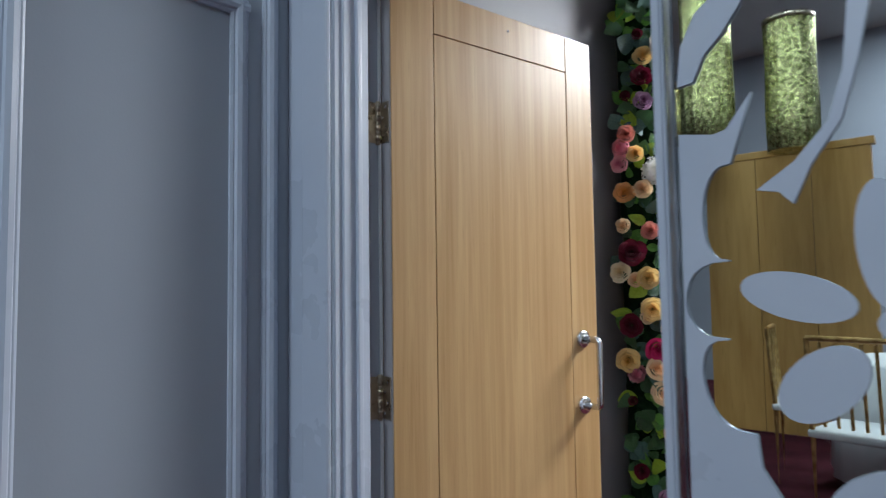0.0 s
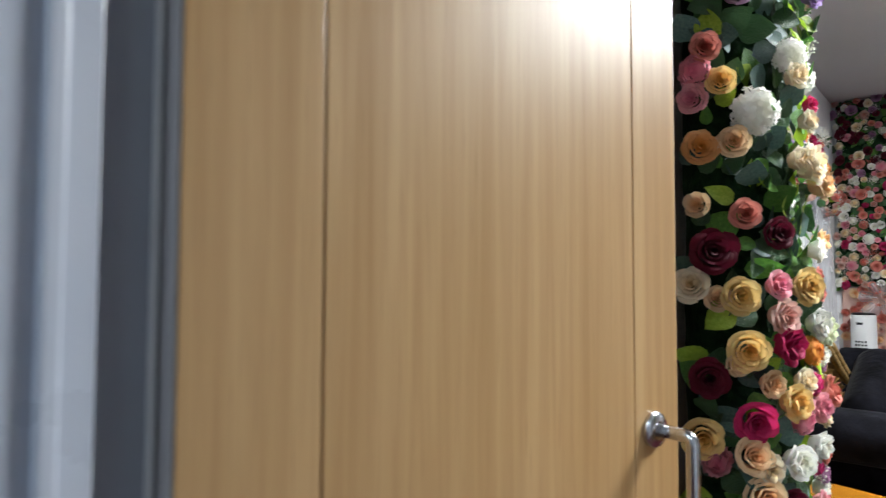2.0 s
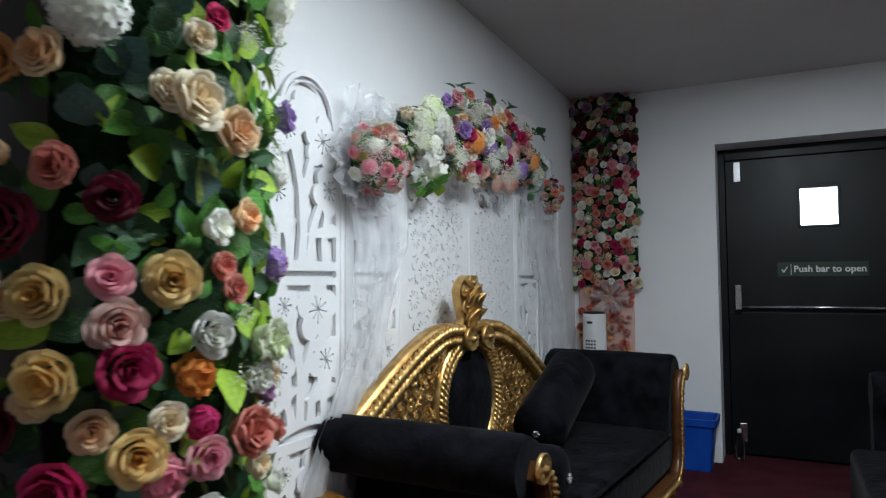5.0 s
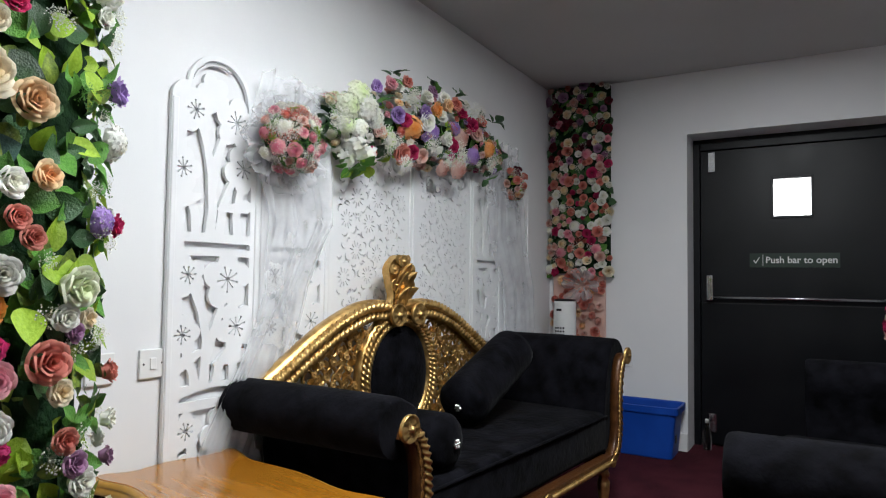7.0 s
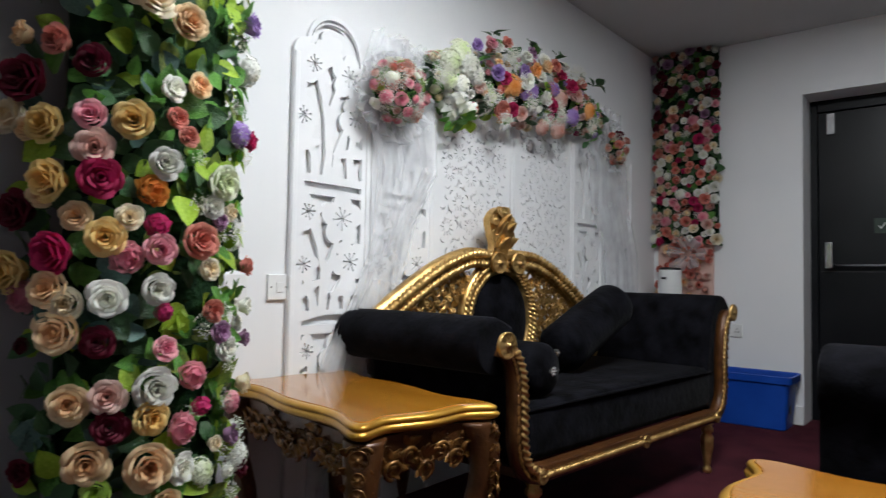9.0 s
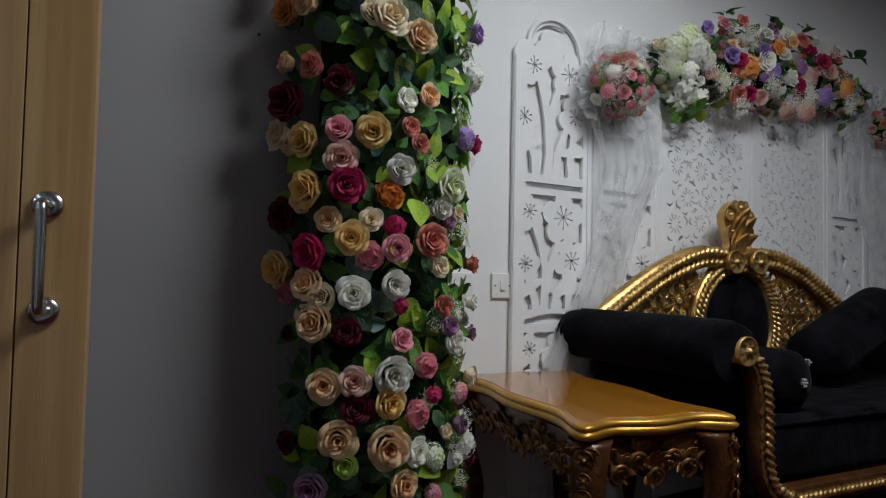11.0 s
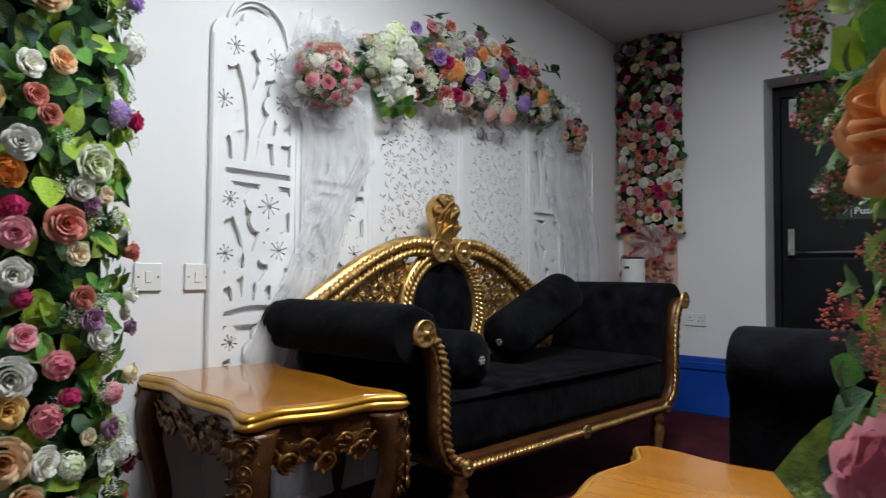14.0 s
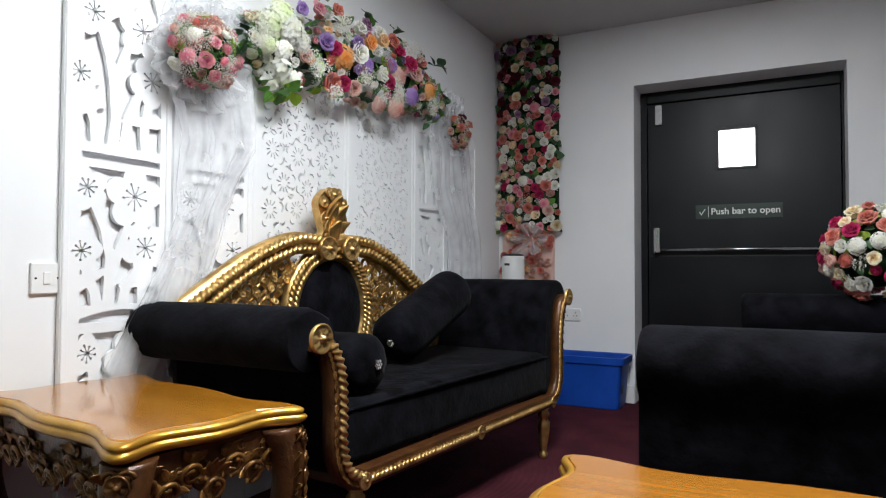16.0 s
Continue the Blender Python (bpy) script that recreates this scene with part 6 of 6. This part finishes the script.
part("foliage_backing", box(-1.27, 7.085, 1.2, -0.825, 7.13, 2.595, 0.01), GAPSHADE, pan, "near-black backing, painted shade between blooms and leaves")


def panel_surface(u, v):
    a = (u - 0.5) * 1.0
    return Vector((-1.275 + 0.455 * u, 7.075 - 0.025 * math.cos(a * 3), 1.2 + 1.39 * v)), Vector((0.7 * (u - 0.5), -1, 0)).normalized()


fill(pan, panel_surface, 1, lambda u, v: ("coral", "pink", "coral", "white", "white", "magenta", "blush", "cream") if v < 0.6 else ("blush", "mauve", "mauve", "burgundy", "cream", "coral", "pink", "burgundy", "white"), rnd, 190, 260, 60, (0.02, 0.044), (), ("dark", "dark", "mid"), (0.04, 0.075), gap=0.66, kinds=("rose", "peony", "rose"))
low = thing("rose_garland", pose(0, 0, 0), "pale coral silk roses hanging below the flower panel", "flower garland")
part("foliage_backing", box(-1.26, 7.1, 0.3, -0.86, 7.13, 1.19, 0.01), PMAT["blush"], low)
fill(low, lambda u, v: (Vector((-1.25 + 0.38 * u, 7.09, 0.32 + 0.86 * v)), Vector((0, -1, 0))), 1, lambda u, v: ("coral", "blush", "coral", "peach"), rnd, 80, 0, 0, (0.025, 0.04), gap=0.7)
ball("flower_bouquet", "bouquet of white and blush silk roses on the couch arm", (0.96, 5.94, 0.985), 0.185, lambda u, v: ("white", "white", "blush", "cream", "coral", "magenta"), 110, 90, 40, base=True, size=(0.026, 0.042))

# ---- white tulle ----
def tulle_mat():
    m = bpy.data.materials.new("white_tulle")
    nt, n, l = nodes_of(m)
    p = n["Principled BSDF"]
    p.inputs["Base Color"].default_value = (0.85, 0.86, 0.88, 1)
    p.inputs["Roughness"].default_value = 0.5
    tr = n.new("ShaderNodeBsdfTransparent")
    mx = n.new("ShaderNodeMixShader")
    tc = n.new("ShaderNodeTexCoord")
    no = n.new("ShaderNodeTexNoise")
    no.inputs["Scale"].default_value, no.inputs["Detail"].default_value = 7, 5
    l.new(tc.outputs["Object"], no.inputs["Vector"])
    mr = n.new("ShaderNodeMapRange")
    mr.inputs["To Min"].default_value, mr.inputs["To Max"].default_value = 0.05, 0.6
    l.new(no.outputs[0], mr.inputs["Value"])
    l.new(mr.outputs[0], mx.inputs[0])
    l.new(tr.outputs[0], mx.inputs[1])
    tl = n.new("ShaderNodeBsdfTranslucent")
    tl.inputs["Color"].default_value = (0.9, 0.9, 0.92, 1)
    both = n.new("ShaderNodeMixShader")
    both.inputs[0].default_value = 0.45
    l.new(p.outputs[0], both.inputs[1])
    l.new(tl.outputs[0], both.inputs[2])
    l.new(both.outputs[0], mx.inputs[2])
    l.new(mx.outputs[0], n["Material Output"].inputs[0])
    return m


TULLE = tulle_mat()


def drape(name, label, path, folds, seed, x=XW + 0.05, deep=0.03):
    """A hanging length of net: (y, z, half width) stations, gathered into soft folds."""
    rnd = random.Random(seed)
    th = thing(name, pose(0, 0, 0), label, "drape", "tulle drapes")
    for layer in range(2):
        bm = bmesh.new()
        st = []
        for a, b in zip(path, path[1:]):
            st += [[a[i] + (b[i] - a[i]) * k / 8 for i in range(3)] for k in range(8)]
        st.append(path[-1])
        rows = []
        ph = rnd.uniform(0, 6)
        for i, (y, z, w) in enumerate(st):
            row = []
            for j in range(41):
                u = j / 20 - 1
                f = math.sin(u * folds + ph + 0.12 * i) + 0.5 * math.sin(u * folds * 2.3 + ph * 2 + 0.05 * i)
                row.append(bm.verts.new((x + 0.012 * layer + deep * (0.7 + 0.5 * f) * min(1, 0.05 / w + 0.4), y + u * w * (1 - 0.12 * layer) + 0.012 * math.sin(i * 0.4 + u * 4), z + 0.01 * f)))
            rows.append(row)
        for r0, r1 in zip(rows, rows[1:]):
            for j in range(40):
                bm.faces.new((r0[j], r0[j + 1], r1[j + 1], r1[j]))
        part("net", bm, TULLE, th, "sheer white net", True)
    return th


drape("tulle_drape", "sheer white tulle gathered under a posy beside the screen", [(4.3, 1.9, 0.2), (4.27, 1.62, 0.22), (4.33, 1.36, 0.19), (4.24, 1.1, 0.1), (4.13, 0.8, 0.13), (4.03, 0.5, 0.18), (4.02, 0.05, 0.2)], 9, 71)
drape("tulle_drape", "sheer white tulle gathered under a posy beside the screen", [(6.22, 2.0, 0.16), (6.2, 1.7, 0.24), (6.25, 1.4, 0.28), (6.4, 1.1, 0.25), (6.45, 0.6, 0.25), (6.45, 0.05, 0.26)], 9, 72)


def tulle_puff(name, label, m, seed, loops=6, size=0.16):
    """A crumpled bunch of net loops that faces along -y of m."""
    rnd = random.Random(seed)
    th = thing(name, m, label, "bow")
    for k in range(loops):
        bm = bmesh.new()
        a0 = 2 * math.pi * k / loops + rnd.uniform(-0.2, 0.2)
        far = size * rnd.uniform(0.75, 1.15)
        g = []
        for i in range(11):
            t = i / 10
            row = []
            for j in range(9):
                u = j / 4 - 1
                r = far * math.sin(math.pi * t * 0.8 + 0.2)
                row.append(bm.verts.new((0.9 * r * math.cos(a0 + 0.55 * u * t), -0.03 - 0.05 * math.sin(math.pi * t) + 0.02 * math.sin(5 * u + k), 0.8 * r * math.sin(a0 + 0.55 * u * t) + rnd.uniform(-0.004, 0.004))))
            g.append(row)
        for r0, r1 in zip(g, g[1:]):
            for j in range(8):
                bm.faces.new((r0[j], r0[j + 1], r1[j + 1], r1[j]))
        part("loop", bm, TULLE, th, "sheer white net", True)
    return th


tulle_puff("tulle_bow", "crumpled white tulle bow at the foot of the flower panel", pose(-1.0, 7.03, 1.12), 73)
tulle_puff("tulle_bow", "crumpled white tulle bow behind the coral posy", pose(XW + 0.012, 4.22, 1.66, 0, 0, 90), 74, 9, 0.26)
tulle_puff("tulle_bow", "crumpled white tulle bow behind the small posy", pose(XW + 0.012, 6.22, 1.78, 0, 0, 90), 75, 8, 0.2)

# ---- tower heater, blue crate, bottle ----
heat = thing("tower_heater", pose(-1.105, 6.93, 0), "white plastic tower heater with dark top", "heater")
part("body", lathe([(0.085, 0.03), (0.088, 0.06), (0.084, 0.5), (0.08, 0.98), (0.076, 1.0)], 28), WHITEPLASTIC, heat, smooth=True)
part("top", lathe([(0.076, 1.001), (0.074, 1.012), (0.05, 1.016)], 28), DARKPLASTIC, heat, "dark control top", True)
part("base", lathe([(0.12, 0), (0.12, 0.02), (0.09, 0.032)], 28), DARKPLASTIC, heat, smooth=True)
for i in range(9):
    for j in range(4):
        a = radians(-118 + 14 * j)
        part("vent_slot", box(-0.006, -0.002, -0.006, 0.006, 0.002, 0.006), DARKPLASTIC, heat).matrix_basis = pose(0.0835 * math.cos(a), 0.0835 * math.sin(a), 0.62 + 0.024 * i, 0, 0, math.degrees(a) + 90)
part("badge", box(-0.02, -0.0015, -0.008, 0.02, 0.0015, 0.008), DARKPLASTIC, heat).matrix_basis = pose(0.0815 * math.cos(radians(-100)), 0.0815 * math.sin(radians(-100)), 0.94, 0, 0, -10)

crate = thing("storage_box", pose(-0.7, 6.96, 0), "blue plastic storage box on the carpet", "box")
bm = bmesh.new()
lv = [(0.345, 0.115, 0.0), (0.35, 0.12, 0.006), (0.375, 0.135, 0.29), (0.392, 0.148, 0.292), (0.394, 0.15, 0.335), (0.384, 0.142, 0.338), (0.378, 0.135, 0.33), (0.35, 0.115, 0.012)]
rings = []
for hx, hy, z in lv:
    ring = []
    for q, (sx, sy) in enumerate(((1, 1), (-1, 1), (-1, -1), (1, -1))):
        for k in range(5):
            a = radians(90 * q + 22.5 * k)
            ring.append(bm.verts.new((sx * (hx - 0.03) + 0.03 * math.cos(a), sy * (hy - 0.03) + 0.03 * math.sin(a), z)))
    rings.append(ring)
n = len(rings[0])
for r0, r1 in zip(rings, rings[1:]):
    for i in range(n):
        bm.faces.new((r0[i], r0[(i + 1) % n], r1[(i + 1) % n], r1[i]))
bm.faces.new(rings[0][::-1])
bm.faces.new(rings[-1])
part("tub", bm, BLUEPLASTIC, crate, "blue moulded tub with rolled rim")
part("sticker", box(0.3725, -0.06, 0.1, 0.3765, -0.02, 0.15), DARKPLASTIC, crate, "small dark label").matrix_basis = pose(-0.012, 0, 0)

GLASS = bpy.data.materials.new("clear_bottle_glass")
_, gn, gl = nodes_of(GLASS)
gn["Principled BSDF"].inputs["Transmission Weight"].default_value = 1.0
gn["Principled BSDF"].inputs["Roughness"].default_value = 0.05
bot = thing("bottle", pose(-0.2, 7.27, 0), "small clear bottle by the exit door", "bottle")
part("glass", lathe([(0.026, 0.0), (0.029, 0.006), (0.029, 0.11), (0.022, 0.135), (0.011, 0.155), (0.011, 0.185)], 20), GLASS, bot, smooth=True)
part("cap", lathe([(0.013, 0.183), (0.013, 0.205), (0.011, 0.208)], 16), WHITEPLASTIC, bot, smooth=True)

# ---- what the mirror shows of the hall ----
HALLWOOD = wood("hall_wood_panel", (0.42, 0.22, 0.06), (0.55, 0.32, 0.1), (0.3, 0.15, 0.04), grain=8)
wp = thing("wood_partition", pose(-1.2, -3.2, 0), "orange-brown wooden partition in the hall", "partition")
for k in range(3):
    part("board", box(-0.6 + 0.4 * k, -0.03, 0.02, -0.204 + 0.4 * k, 0.03, 2.2, 0.004), HALLWOOD, wp)
part("cap_rail", box(-0.62, -0.04, 2.2, 0.62, 0.04, 2.26, 0.006), HALLWOOD, wp)
SEQUIN = pmat("gold_green_sequins", (0.2, 0.23, 0.06), (0.74, 0.7, 0.34), 40, 0.18, 0.95, bump=1.0, bscale=110, bdist=0.01)


def sequin_drum(x, y, z0, z1, r):
    d = thing("sequin_hanging", pose(x, y, 0), "hanging drum of gold and green sequins", "decoration", "sequin hangings")
    part("curtain", lathe([(r, z0), (r * 1.03, z0 + (z1 - z0) * 0.3), (r * 0.97, z0 + (z1 - z0) * 0.7), (r, z1)], 40, flute=0.06, count=14), SEQUIN, d, smooth=True)
    part("hoop", lathe([(r * 1.05, z1), (r * 1.05, z1 + 0.03)], 32), BRASSY, d, smooth=True)
    part("cord", sweep([(0, 0, z1 + 0.03), (0, 0, 4.0)], circle(0.006, 6)), DARKPLASTIC, d)


sequin_drum(-1.45, -2.3, 2.15, 3.3, 0.17)
sequin_drum(-0.95, -2.5, 2.1, 3.0, 0.16)
sequin_drum(-2.05, -2.9, 2.4, 2.8, 0.3)


def banquet_chair(m):
    c = thing("banquet_chair", m, "gold spindle-back banquet chair in the hall", "chair", "hall chairs")
    part("seat", box(-0.2, -0.2, 0.44, 0.2, 0.2, 0.48, 0.012), SIGNWHITE, c)
    for x in (-0.18, 0.18):
        part("leg", sweep([(x, -0.18, 0), (x, -0.18, 0.44)], circle(0.013, 8)), GILT, c)
        part("post", sweep([(x, 0.18, 0), (x, 0.18, 0.45), (x, 0.21, 0.92)], circle(0.013, 8)), GILT, c)
    for k in range(5):
        part("spindle", sweep([(-0.12 + 0.06 * k, 0.185, 0.5), (-0.12 + 0.06 * k, 0.21, 0.9)], circle(0.008, 6)), GILT, c)
    part("top_rail", sweep([(-0.18, 0.21, 0.92), (0.18, 0.21, 0.92)], circle(0.013, 8)), GILT, c)
    return c


ch = banquet_chair(pose(-0.4, -1.3, 0, 0, 0, 10))
for x, y, r in ((0.2, -1.35, -15), (0.1, -2.85, 175), (-0.8, -2.0, 80)):
    copy_thing(ch, pose(x, y, 0, 0, 0, r))
rt = thing("round_table", pose(-0.1, -2.1, 0), "round banquet table with white cloth and plates", "table")
part("cloth", lathe([(0.62, 0.1), (0.6, 0.4), (0.56, 0.74), (0.5, 0.752)], 40, flute=0.03, count=12), SIGNWHITE, rt, smooth=True)
part("pedestal", lathe([(0.3, 0), (0.05, 0.05), (0.05, 0.7)], 16), GILT, rt)
lt = thing("ceiling_light", pose(0.28, 3.88, ZC), "flat white ceiling light panel", "light")
part("rim", box(-0.32, -0.62, -0.012, 0.32, 0.62, 0, 0.004), WHITEPLASTIC, lt)
